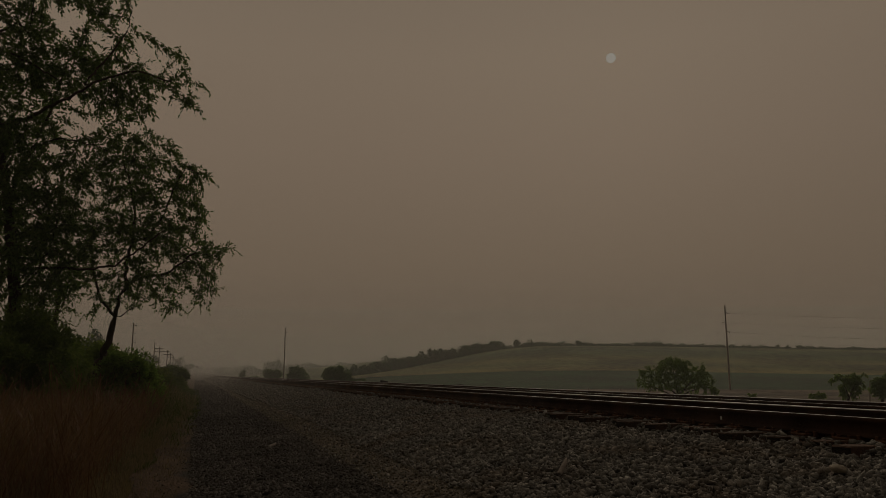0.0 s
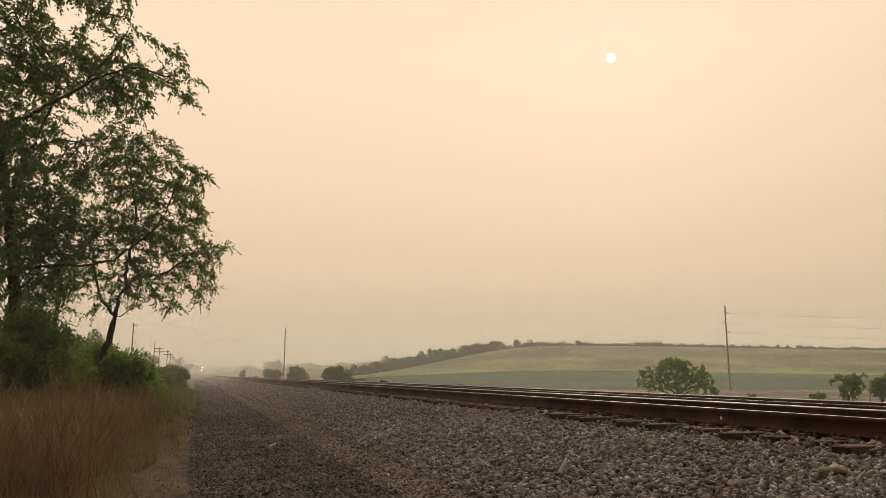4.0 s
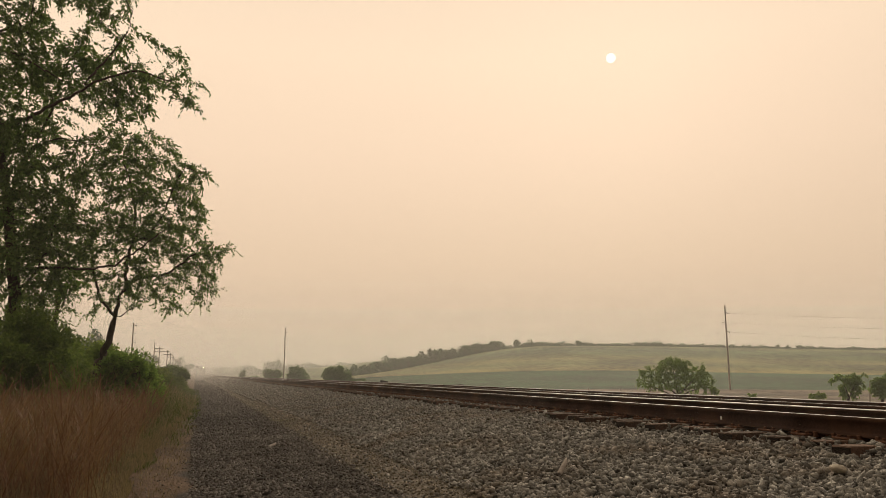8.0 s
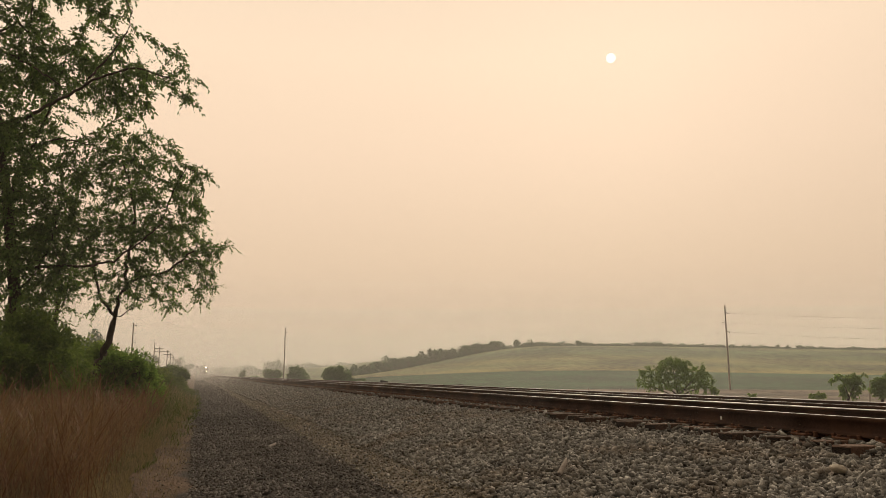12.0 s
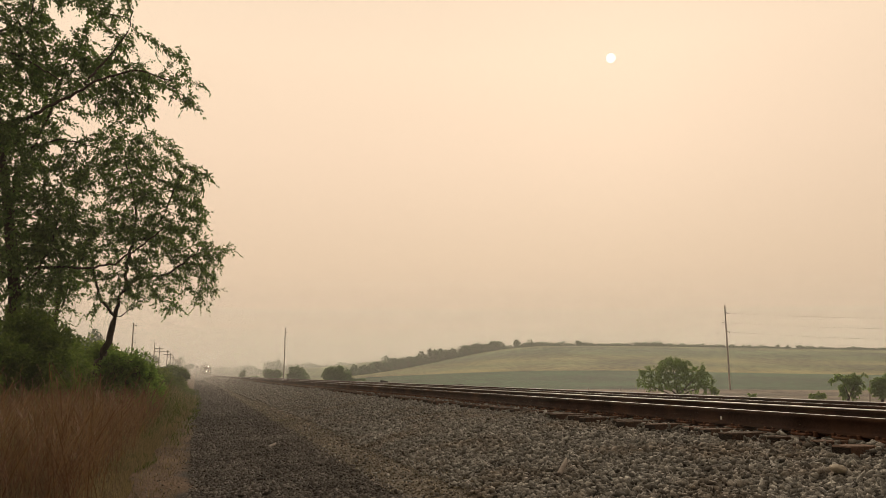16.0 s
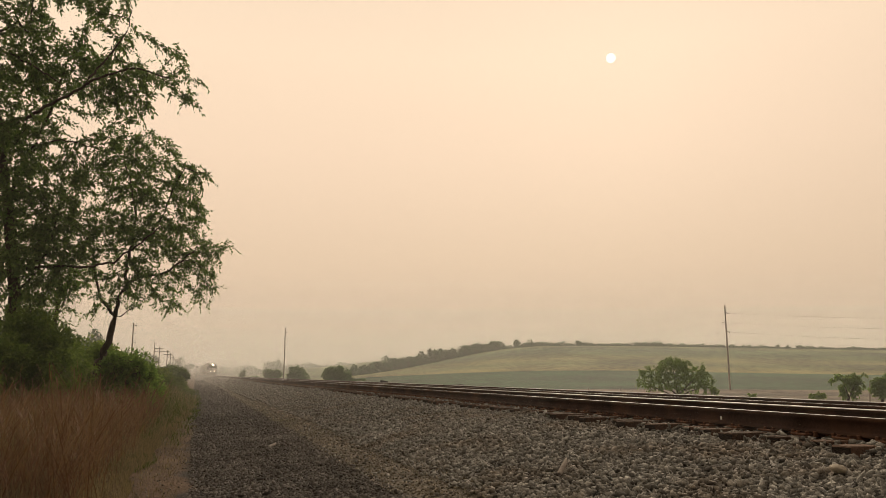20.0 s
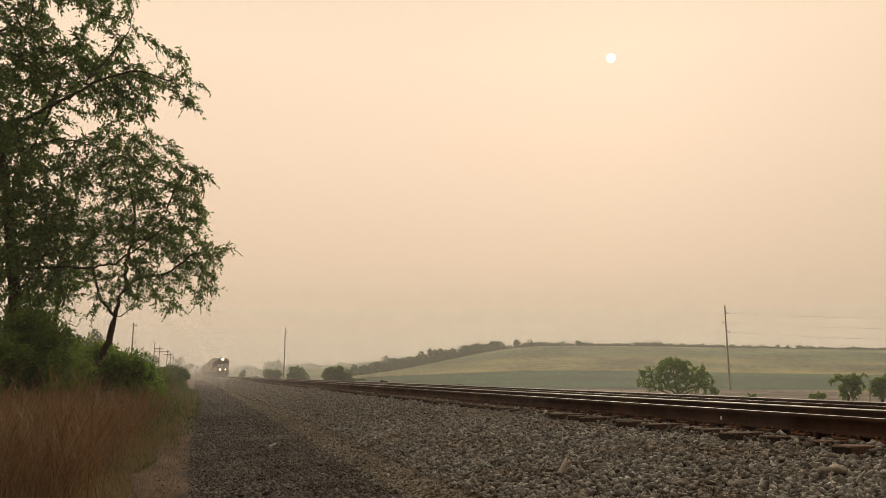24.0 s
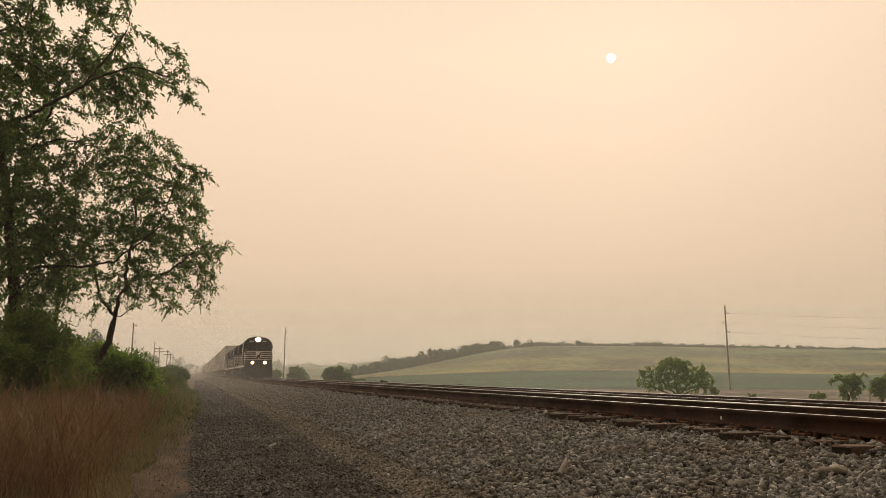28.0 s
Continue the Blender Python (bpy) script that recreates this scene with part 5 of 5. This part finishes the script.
# ---------------------------------------------------------------- the train
def build_wheelset(parent, y, r):
    w = part("wheelset", cyl((-0.8, y, r), (0.8, y, r), 0.08, None, 8), M["under"], parent)
    for sx in (-0.78, 0.7):
        part("wheel", cyl((sx - 0.03, y, r), (sx + 0.1, y, r), r, r * 0.96, 20), M["under"], w)
    return w


def build_loco(label):
    """Origin on the rail top at the front coupler; the nose faces -y."""
    lo = thing("locomotive", label, "locomotive", "locomotives of the train")
    part("underframe", box(-1.56, 1.56, 0.9, 21.6, 1.25, 1.62, 0.03), M["loco"], lo)
    # wide nose with sloped top corners
    part("nose", prism([(-1.56, 1.62), (1.56, 1.62), (1.56, 3.0), (1.3, 3.3), (-1.3, 3.3), (-1.56, 3.0)], 1.35, 2.9), M["loco"], lo)
    for k, z in enumerate((2.14, 2.38, 2.62, 2.86, 3.06)):
        half = 1.57 if z < 2.95 else 1.57 - (z - 2.95) * 0.9
        part("stripe", box(-half, half, 1.335, 1.36, z, z + 0.085, 0.0), M["white"], lo, "white painted stripe")
        if z < 2.95:
            for sx in (-1, 1):
                part("stripe", box(sx * 1.565 - 0.012, sx * 1.565 + 0.012, 1.36, 2.9, z, z + 0.085, 0.0), M["white"], lo, "white painted stripe")
    # plain rearing emblem on the nose
    em = prism([(-0.26, 2.2), (-0.1, 2.2), (-0.02, 2.45), (0.16, 2.2), (0.28, 2.24), (0.14, 2.55), (0.3, 2.95), (0.18, 3.0), (0.02, 2.72), (-0.2, 2.6)], 1.30, 1.332)
    part("emblem_panel", box(-0.31, 0.31, 1.318, 1.34, 2.12, 3.08, 0.0), M["white"], lo, "white emblem panel")
    part("emblem", em, M["loco"], lo, "plain dark emblem")
    # cab with chamfered roof
    cab = prism([(-1.64, 1.62), (1.64, 1.62), (1.64, 4.2), (1.12, 4.7), (0.62, 4.82), (-0.62, 4.82), (-1.12, 4.7), (-1.64, 4.2)], 2.9, 5.3)
    cab_ob = part("cab", cab, M["loco"], lo)
    for sx in (-1, 1):
        part("windshield", prism([(sx * 0.12, 3.4), (sx * 1.32, 3.4), (sx * 1.32, 3.98), (sx * 0.9, 4.12), (sx * 0.12, 4.12)], 2.872, 2.91), M["glass"], cab_ob, "dark windshield pane")
        part("side_window", box(sx * 1.64 - 0.012, sx * 1.64 + 0.012, 3.4, 4.6, 3.2, 3.95, 0.0), M["glass"], cab_ob, "dark side window")
        nb = part("number_board", box(sx * 0.75 - 0.32, sx * 0.75 + 0.32, 2.84, 2.9, 4.24, 4.46, 0.01), M["iron"], cab_ob)
        part("number_bar", box(sx * 0.75 - 0.24, sx * 0.75 + 0.24, 2.825, 2.84, 4.31, 4.39, 0.0), M["white"], nb, "plain pale bar")
    hl = part("headlight_housing", box(-0.42, 0.42, 2.74, 2.92, 4.28, 4.78, 0.03), M["loco"], cab_ob)
    # glowing disc added behind the headlights to imitate their halo
    part("halo_disc", cyl((0, 2.725, 4.53), (0, 2.74, 4.53), 0.29, None, 20), M["halo_disc"], hl, "warm glowing disc imitating the lamp's halo")
    for sx in (-0.15, 0.15):
        part("headlight", cyl((sx, 2.70, 4.53), (sx, 2.76, 4.53), 0.15, None, 16), M["head"], hl, "bright warm headlight")
    part("horn", cyl((0.5, 3.6, 4.85), (0.5, 4.1, 4.9), 0.09, 0.04, 8), M["iron"], cab_ob)
    part("antenna", cyl((0.25, 3.2, 4.8), (0.25, 3.2, 5.3), 0.03, 0.02, 6), M["iron"], cab_ob)
    part("air_conditioner", box(-0.45, 0.45, 4.2, 5.1, 4.81, 4.98, 0.05), M["loco"], cab_ob)
    # pilot, plow, steps, ditch lights
    part("front_plate", box(-1.58, 1.58, 0.75, 0.95, 0.75, 1.62, 0.03), M["loco"], lo)
    part("plow", prism([(-1.5, 0.1), (1.5, 0.1), (1.58, 0.8), (-1.58, 0.8)], 0.6, 0.8), M["loco"], lo)
    part("coupler", box(-0.17, 0.17, 0.0, 0.8, 0.72, 1.02, 0.05), M["under"], lo)
    for sx in (-1, 1):
        dh = part("ditch_light_housing", box(sx * 0.7 - 0.21, sx * 0.7 + 0.21, 0.72, 0.92, 1.62, 2.0, 0.03), M["loco"], lo)
        # the same added halo glow around each ditch light
        part("halo_disc", cyl((sx * 0.7, 0.70, 1.8), (sx * 0.7, 0.718, 1.8), 0.2, None, 16), M["halo_disc"], dh, "warm glowing disc imitating the lamp's halo")
        part("ditch_light", cyl((sx * 0.7, 0.68, 1.8), (sx * 0.7, 0.73, 1.8), 0.14, None, 14), M["ditch"], dh, "bright warm ditch light")
        for k in range(4):
            part("step", box(sx * 1.25 - 0.28, sx * 1.25 + 0.28, 0.95, 1.3, 0.35 + k * 0.3, 0.39 + k * 0.3, 0.0), M["white"], lo, "white-edged boarding step")
        part("handrail", cyl((sx * 1.54, 0.8, 1.62), (sx * 1.54, 0.8, 2.65), 0.04, None, 6), M["white"], lo, "white handrail")
        part("front_rail", cyl((sx * 1.54, 0.8, 2.6), (sx * 0.45, 0.8, 2.6), 0.02, None, 6), M["white"], lo, "white handrail")
        for k in range(9):
            part("stanchion", cyl((sx * 1.54, 6 + k * 1.85, 1.62), (sx * 1.54, 6 + k * 1.85, 2.65), 0.02, None, 6), M["white"], lo)
        part("side_rail", cyl((sx * 1.54, 5.4, 2.62), (sx * 1.54, 21.2, 2.62), 0.02, None, 6), M["white"], lo)
        part("sill_stripe", box(sx * 1.562 - 0.012, sx * 1.562 + 0.012, 1.2, 21.3, 1.32, 1.5, 0.0), M["white"], lo, "white sill stripe")
        for k in range(8):
            part("hood_door", box(sx * 0.98 - 0.015, sx * 0.98 + 0.015, 6.2 + k * 1.25, 7.3 + k * 1.25, 1.8, 3.5, 0.01), M["loco"], lo)
        part("radiator_grille", box(sx * 1.4 - 0.02, sx * 1.4 + 0.02, 17.0, 20.2, 3.4, 4.2, 0.02), M["iron"], lo)
    part("hood", prism([(-0.97, 1.62), (0.97, 1.62), (0.97, 4.15), (0.7, 4.42), (-0.7, 4.42), (-0.97, 4.15)], 5.3, 16.6), M["loco"], lo)
    part("radiator_hood", prism([(-0.97, 1.62), (0.97, 1.62), (0.97, 3.1), (1.4, 3.4), (1.4, 4.25), (1.1, 4.6), (-1.1, 4.6), (-1.4, 4.25), (-1.4, 3.4), (-0.97, 3.1)], 16.6, 20.9), M["loco"], lo)
    # front platform fittings
    for sx in (-1, 1):
        part("sand_box", prism([(sx * 0.78, 1.62), (sx * 1.4, 1.62), (sx * 1.4, 2.05), (sx * 0.78, 2.05)], 0.95, 1.34), M["loco"], lo)
        part("wiper", cyl((sx * 0.7, 2.862, 4.08), (sx * 0.95, 2.862, 3.6), 0.018, None, 5), M["iron"], cab_ob)
        part("mirror", box(sx * 1.74 - 0.05, sx * 1.74 + 0.05, 3.2, 3.24, 3.5, 3.9, 0.01), M["iron"], cab_ob)
        part("grab_iron", cyl((sx * 1.2, 1.31, 2.05), (sx * 1.2, 1.31, 3.0), 0.022, None, 6), M["white"], lo, "white grab iron")
        part("marker_lamp", cyl((sx * 1.15, 2.86, 4.33), (sx * 1.15, 2.9, 4.33), 0.06, None, 10), M["glass"], cab_ob)
        part("uncoupling_lever", cyl((sx * 0.2, 0.66, 0.95), (sx * 1.45, 0.66, 1.0), 0.02, None, 6), M["under"], lo)
        part("brake_hose", cyl((sx * 0.35, 0.58, 0.95), (sx * 0.42, 0.5, 0.45), 0.03, None, 6), M["under"], lo)
    part("nose_door", box(-0.95, -0.48, 1.322, 1.345, 1.7, 2.1, 0.0), M["loco"], lo)
    part("cab_visor", box(-1.3, 1.3, 2.76, 2.9, 4.13, 4.17, 0.01), M["loco"], cab_ob)
    part("exhaust_stack", box(-0.35, 0.35, 10.2, 11.2, 4.4, 4.66, 0.04), M["iron"], lo)
    for k in range(3):
        part("roof_fan", cyl((0, 13 + k * 1.3, 4.42), (0, 13 + k * 1.3, 4.56), 0.55, None, 16), M["iron"], lo)
    part("fuel_tank", prism([(-1.45, 1.2), (-1.45, 0.55), (-1.15, 0.28), (1.15, 0.28), (1.45, 0.55), (1.45, 1.2)], 8.2, 13.8), M["under"], lo)
    for y0 in (2.2, 14.9):
        tr = part("truck", box(-1.12, 1.12, y0, y0 + 4.9, 0.78, 1.0, 0.05), M["under"], lo)
        for sx in (-1, 1):
            part("side_frame", prism([(sx * 1.0, 0.42), (sx * 1.22, 0.42), (sx * 1.22, 0.95), (sx * 1.0, 0.95)], y0 - 0.1, y0 + 5.0), M["under"], tr)
        for k in range(3):
            build_wheelset(tr, y0 + 0.55 + k * 1.9, 0.52)
    return lo


def build_well_car(label, key_low, key_top):
    """A well car with two stacked containers; origin on the rail top at its front end."""
    car = thing("well_car", label, "freight car", "container cars of the train")
    for sx in (-1, 1):
        part("side_sill", prism([(sx * 1.3, 0.45), (sx * 1.42, 0.45), (sx * 1.42, 1.55), (sx * 1.3, 1.55)], 2.0, 18.0), M["well"], car)
        for k in range(9):
            part("sill_rib", box(sx * 1.42 - 0.05, sx * 1.42 + 0.05, 2.6 + k * 1.85, 2.72 + k * 1.85, 0.45, 1.55, 0.0), M["well"], car)
    part("well_floor", box(-1.3, 1.3, 2.0, 18.0, 0.32, 0.46, 0.0), M["well"], car)
    for y0, y1 in ((0.35, 2.0), (18.0, 19.65)):
        part("end_platform", prism([(-1.4, 1.05), (1.4, 1.05), (1.4, 1.3), (0.5, 1.5), (-0.5, 1.5), (-1.4, 1.3)], y0, y1), M["well"], car)
    for yc in (1.2, 18.8):
        tr = part("truck", box(-1.0, 1.0, yc - 0.3, yc + 0.3, 0.5, 1.0, 0.05), M["under"], car)
        for sx in (-1, 1):
            part("side_frame", prism([(sx * 0.95, 0.35), (sx * 1.15, 0.35), (sx * 1.15, 0.75), (sx * 0.95, 0.75)], yc - 1.2, yc + 1.2), M["under"], tr)
        for dy in (-0.85, 0.85):
            build_wheelset(tr, yc + dy, 0.46)
    for y0, z0, ln, key in ((3.9, 0.48, 12.2, key_low), (1.9, 3.4, 16.1, key_top)):
        c = part("container", box(-1.27, 1.27, y0, y0 + ln, z0, z0 + 2.88, 0.03), M[key], car, "corrugated steel freight container")
        n = int(ln / 0.75)
        for sx in (-1, 1):
            bm = bmesh.new()
            for k in range(n):
                add_box(bm, sx * 1.27 - 0.03, sx * 1.27 + 0.03, y0 + 0.3 + k * 0.75, y0 + 0.62 + k * 0.75, z0 + 0.15, z0 + 2.72)
            part("side_corrugation", bm, M[key], c)
        part("end_frame", box(-1.3, 1.3, y0 - 0.02, y0 + 0.1, z0 + 2.7, z0 + 2.9, 0.01), M[key], c)
    return car


TRAIN = []
loco = build_loco("black diesel locomotive with white nose stripes and lit headlights")
TRAIN.append((loco, 0.0))
# trailing engines run with their lamps out
tail_loco = build_loco("trailing black diesel locomotive with white stripes, lamps unlit")
for o in tail_loco.children_recursive:
    if o.data.materials[0] in (M["head"], M["ditch"], M["halo_disc"]):
        o.data.materials[0] = M["glass"]
        o["label"] = "unlit lamp lens"
TRAIN.append((tail_loco, 22.6))
TRAIN.append((copy_thing(tail_loco, pose(0, 0, 0)), 45.2))
cars = [build_well_car("well car stacked with two white containers", "box_white", "box_white"), build_well_car("well car with grey container below a white one", "box_grey", "box_white"),
        build_well_car("well car stacked with two grey containers", "box_white", "box_grey")]
for k in range(26):
    c = cars[k] if k < 3 else copy_thing(cars[(0, 1, 0, 2, 0, 0, 1)[k % 7]], pose(0, 0, 0))
    TRAIN.append((c, 67.9 + 20.1 * k))


# ---------------------------------------------------------------- tracks and stones (many pieces, last)
near_track = build_track(6.905, 0.745, "straight railway track with rusty rails on grey ballast", 80)
build_track(11.005, 0.665, "second railway track beyond the first on grey ballast", 26)
part("paint_mark", box(6.136, 6.142, 7.652, 7.676, 0.611, 0.651, 0.0), M["white"], near_track, "small white paint mark on the rail")
rng = np.random.default_rng(21)
bank = [scatter(rng, 35000, (2.75, 5.5), (3.2, 13), 0.0405, 1.25, 0.15), scatter(rng, 3800, (2.5, 3.1), (4.5, 14), 0.036, 1.2, 0.1), scatter(rng, 26000, (2.6, 5.5), (12, 34), 0.0425, 1.25, 0.2), scatter(rng, 12000, (2.4, 5.56), (33, 100), 0.07, 1.3, 0.3, shapes=CHIPS),
        scatter(rng, 6000, (1.9, 5.6), (95, 230), 0.15, 1.2, shapes=CHIPS), scatter(rng, 9000, (5.6, 9.5), (2, 40), 0.058, 1.3, 0.45, CHIPS), scatter(rng, 1100, (1.9, 2.9), (5, 40), 0.038, 1.3, 0.3), scatter(rng, 4200, (5.2, 5.7), (3, 40), 0.044, 1.3, 0.25, heap=0.5), scatter(rng, 2500, (5.7, 6.3), (3, 60), 0.042, 1.2, 0.0, heap=0.4), scatter(rng, 500, (5.5, 5.95), (3, 22), 0.042, 1.1, -0.3)]
around = [scatter(rng, 5000, (2.5, 5.55), (-6, 3.3), 0.066), scatter(rng, 2500, (5.3, 12.5), (-6, 3.3), 0.06)]
b_ob = hang("ballast_stones", link_mesh("ballast_stones", *merge(bank + around), M["stone"]), ground, "loose angular grey-brown ballast stones")
tagged(b_ob, kind="stuff")
chips = [scatter(rng, 17000, (0.0, 2.0), (6.2, 15), 0.025, 1.2, 0.3, CHIPS, 0.2), scatter(rng, 12000, (0.0, 2.0), (14, 50), 0.032, 1.6, 0.3, CHIPS, 0.2), scatter(rng, 5000, (0.0, 2.2), (45, 170), 0.065, 1.6, 0.3, CHIPS, 0.2),
         scatter(rng, 1100, (0.1, 2.0), (6.2, 24), 0.042, 1.2, 0.2, STONES, 0.2), scatter(rng, 900, (-0.7, 0.0), (6.5, 20), 0.018, 1.0, 0.25, CHIPS, 0.1), scatter(rng, 5000, (0.0, 2.6), (-6, 6.3), 0.03, 1.0, 0.25, CHIPS, 0.2)]
verge = [scatter(rng, 7000, (1.9, 2.85), (6, 20), 0.024, 1.2, 0.3, CHIPS, 0.2), scatter(rng, 6000, (1.9, 2.9), (19, 60), 0.034, 1.5, 0.3, CHIPS, 0.2)]
v_ob = hang("verge_gravel", link_mesh("verge_gravel", *merge(verge), M["verge"]), ground, "fine tan gravel between road and ballast")
tagged(v_ob, kind="stuff")
c_ob = hang("road_gravel", link_mesh("road_gravel", *merge(chips), M["chip"]), ground, "dark crushed gravel of the track road")
tagged(c_ob, kind="stuff")
stone_meshes = []
for k, (v, f) in enumerate(STONES):
    stone_meshes.append(link_mesh("stone", v, f, M["stone_piece"]))
for k in range(290):
    x, y = rng.uniform(3.6, 5.5), rng.uniform(3.8, 6.8)
    s = hang("stone", stone_meshes[k % 14], ground)
    r = rng.uniform(0.02, 0.033)
    s.matrix_basis = Matrix.LocRotScale((x, y, float(ground_z(x, y)) + r * 0.7), Euler((rng.normal(0, 0.4), rng.normal(0, 0.4), rng.uniform(0, 6.28))), (r, r, r))
rb = bmesh.new()
bmesh.ops.create_icosphere(rb, subdivisions=3, radius=1.0)
for v in rb.verts:
    v.co *= 1 + 0.16 * noise.noise(v.co * 1.3) + 0.05 * noise.noise(v.co * 4)
    v.co = Vector((v.co.x * 0.078, v.co.y * 0.058, v.co.z * 0.033))
me = bpy.data.meshes.new("rock")
rb.to_mesh(me)
rb.free()
me.materials.append(M["pale_stone"])
rock = new("rock", me)
rock.matrix_basis = pose(4.78, 4.64, 0.432, 6, 4, 15)
tagged(rock, "large pale tan rock lying on the grey ballast", "rock")
stick = new("stick", link_mesh("stick", *tube_arrays([(0, 0, 0), (0.06, 0.06, 0.04), (0.13, 0.13, 0.085), (0.18, 0.2, 0.115)], [0.022, 0.026, 0.022, 0.012], 7), M["wood"]))
stick.matrix_basis = pose(3.3, 6.45, float(ground_z(3.3, 6.45)) + 0.06)
for x, y, a in ((2.42, 24.3, 70), (2.6, 22.4, 100), (1.2, 12.5, 20)):
    piece = new("stick", stick.data)
    piece.matrix_basis = pose(x, y, float(ground_z(x, y)) + 0.02, 0, 24, a)
    tagged(piece, "broken piece of brown wood lying on the gravel", "stick", "wood scraps")
tagged(stick, "broken piece of brown wood lying on the ballast", "stick")


# ---------------------------------------------------------------- smoke haze and the sun's disc
scene.cycles.transparent_max_bounces = 40


def build_haze():
    """Drifts of wildfire smoke across the valley, one behind the other."""
    for dist, dens in ((8, 0.006), (13.5, 0.01), (32, 0.016), (58, 0.024), (88, 0.028), (122, 0.03), (160, 0.036), (205, 0.042), (255, 0.048), (310, 0.052), (365, 0.056), (412, 0.11), (455, 0.13), (505, 0.16), (560, 0.18), (630, 0.19), (710, 0.2), (800, 0.21), (910, 0.21), (1040, 0.21)):
        n = 25
        half = dist * 1.6 + 60
        top = 32 + dist * 0.085
        u = np.linspace(-half, half, n)
        w = dist - 0.25 * dist * (u / half) ** 2
        v = np.concatenate([np.stack([u * RIGHT.x + w * FWD.x, u * RIGHT.y + w * FWD.y, np.full(n, z)], 1) for z in (-6.0, top)])
        k = np.arange(n - 1)
        f = np.stack([k, k + 1, k + 1 + n, k + n], 1)
        ob = new("smoke_haze", link_mesh("smoke_haze", v, f, haze_mat("smoke_haze", dens, top)))
        tagged(ob, "thin drift of tan wildfire smoke over the valley", "smoke", kind="stuff")

    # dust that hangs low over the track up the line
    for y, dens in ((24, 0.025), (36, 0.04), (52, 0.05), (70, 0.06), (86, 0.065), (104, 0.07), (130, 0.08), (165, 0.09), (210, 0.08), (260, 0.06)):
        mid, half, top = 1.2 + y * 0.006, 6.0 + y * 0.025, 3.0 + y * 0.012
        v = np.array([(mid - half, y, -1), (mid + half, y, -1), (mid + half, y, top), (mid - half, y, top)])
        ob = new("dust_drift", link_mesh("dust_drift", v, np.array([[0, 1, 2, 3]]), haze_mat("dust_drift", dens, top, mid, half)))
        tagged(ob, "low dust hanging over the railway in the distance", "dust", kind="stuff")


build_haze()
sd = bmesh.new()
bmesh.ops.create_circle(sd, cap_ends=True, segments=48, radius=27.0)
me = bpy.data.meshes.new("sun_disc")
sd.to_mesh(me)
sd.free()
me.materials.append(M["sun"])
disc = new("sun_disc", me)
spot = Vector((0, 0, 1.15)) + SUN_WAY * 4500
disc.matrix_world = look(spot, (0, 0, 1.15))
tagged(disc, "pale sun disc dimmed by wildfire smoke", "sun", kind="structure")


# ---------------------------------------------------------------- what moves
def motions():
    for ob, back in TRAIN:
        rows = []
        for k in range(15):
            t = k * 2.0
            y = 87.5 + 29.5 * (28 - t) + back
            slope = math.degrees(math.atan(float(rise(y + 10) - rise(y)) / 10))
            rows.append((t, pose(6.905, y, 0.745 + float(rise(y)), slope, 0, 0)))
        walk(ob, rows)
    # boughs stir in a light wind
    r = random.Random(4)
    for bo, at, ln in big_boughs + fork_boughs + slim_boughs:
        if ln < 1.6:
            continue
        ph, sp = r.uniform(0, 6.28), r.uniform(0.9, 1.5)
        rows = []
        for k in range(29):
            a = 0.7 * math.sin(ph + sp * k) + 0.38 * math.sin(2.3 * k + ph * 2)
            b = 0.6 * math.sin(ph * 1.7 + sp * 0.8 * k)
            rows.append((float(k), pose(at.x, at.y, at.z, a, b, 0.5 * b)))
        walk(bo, rows)


motions()
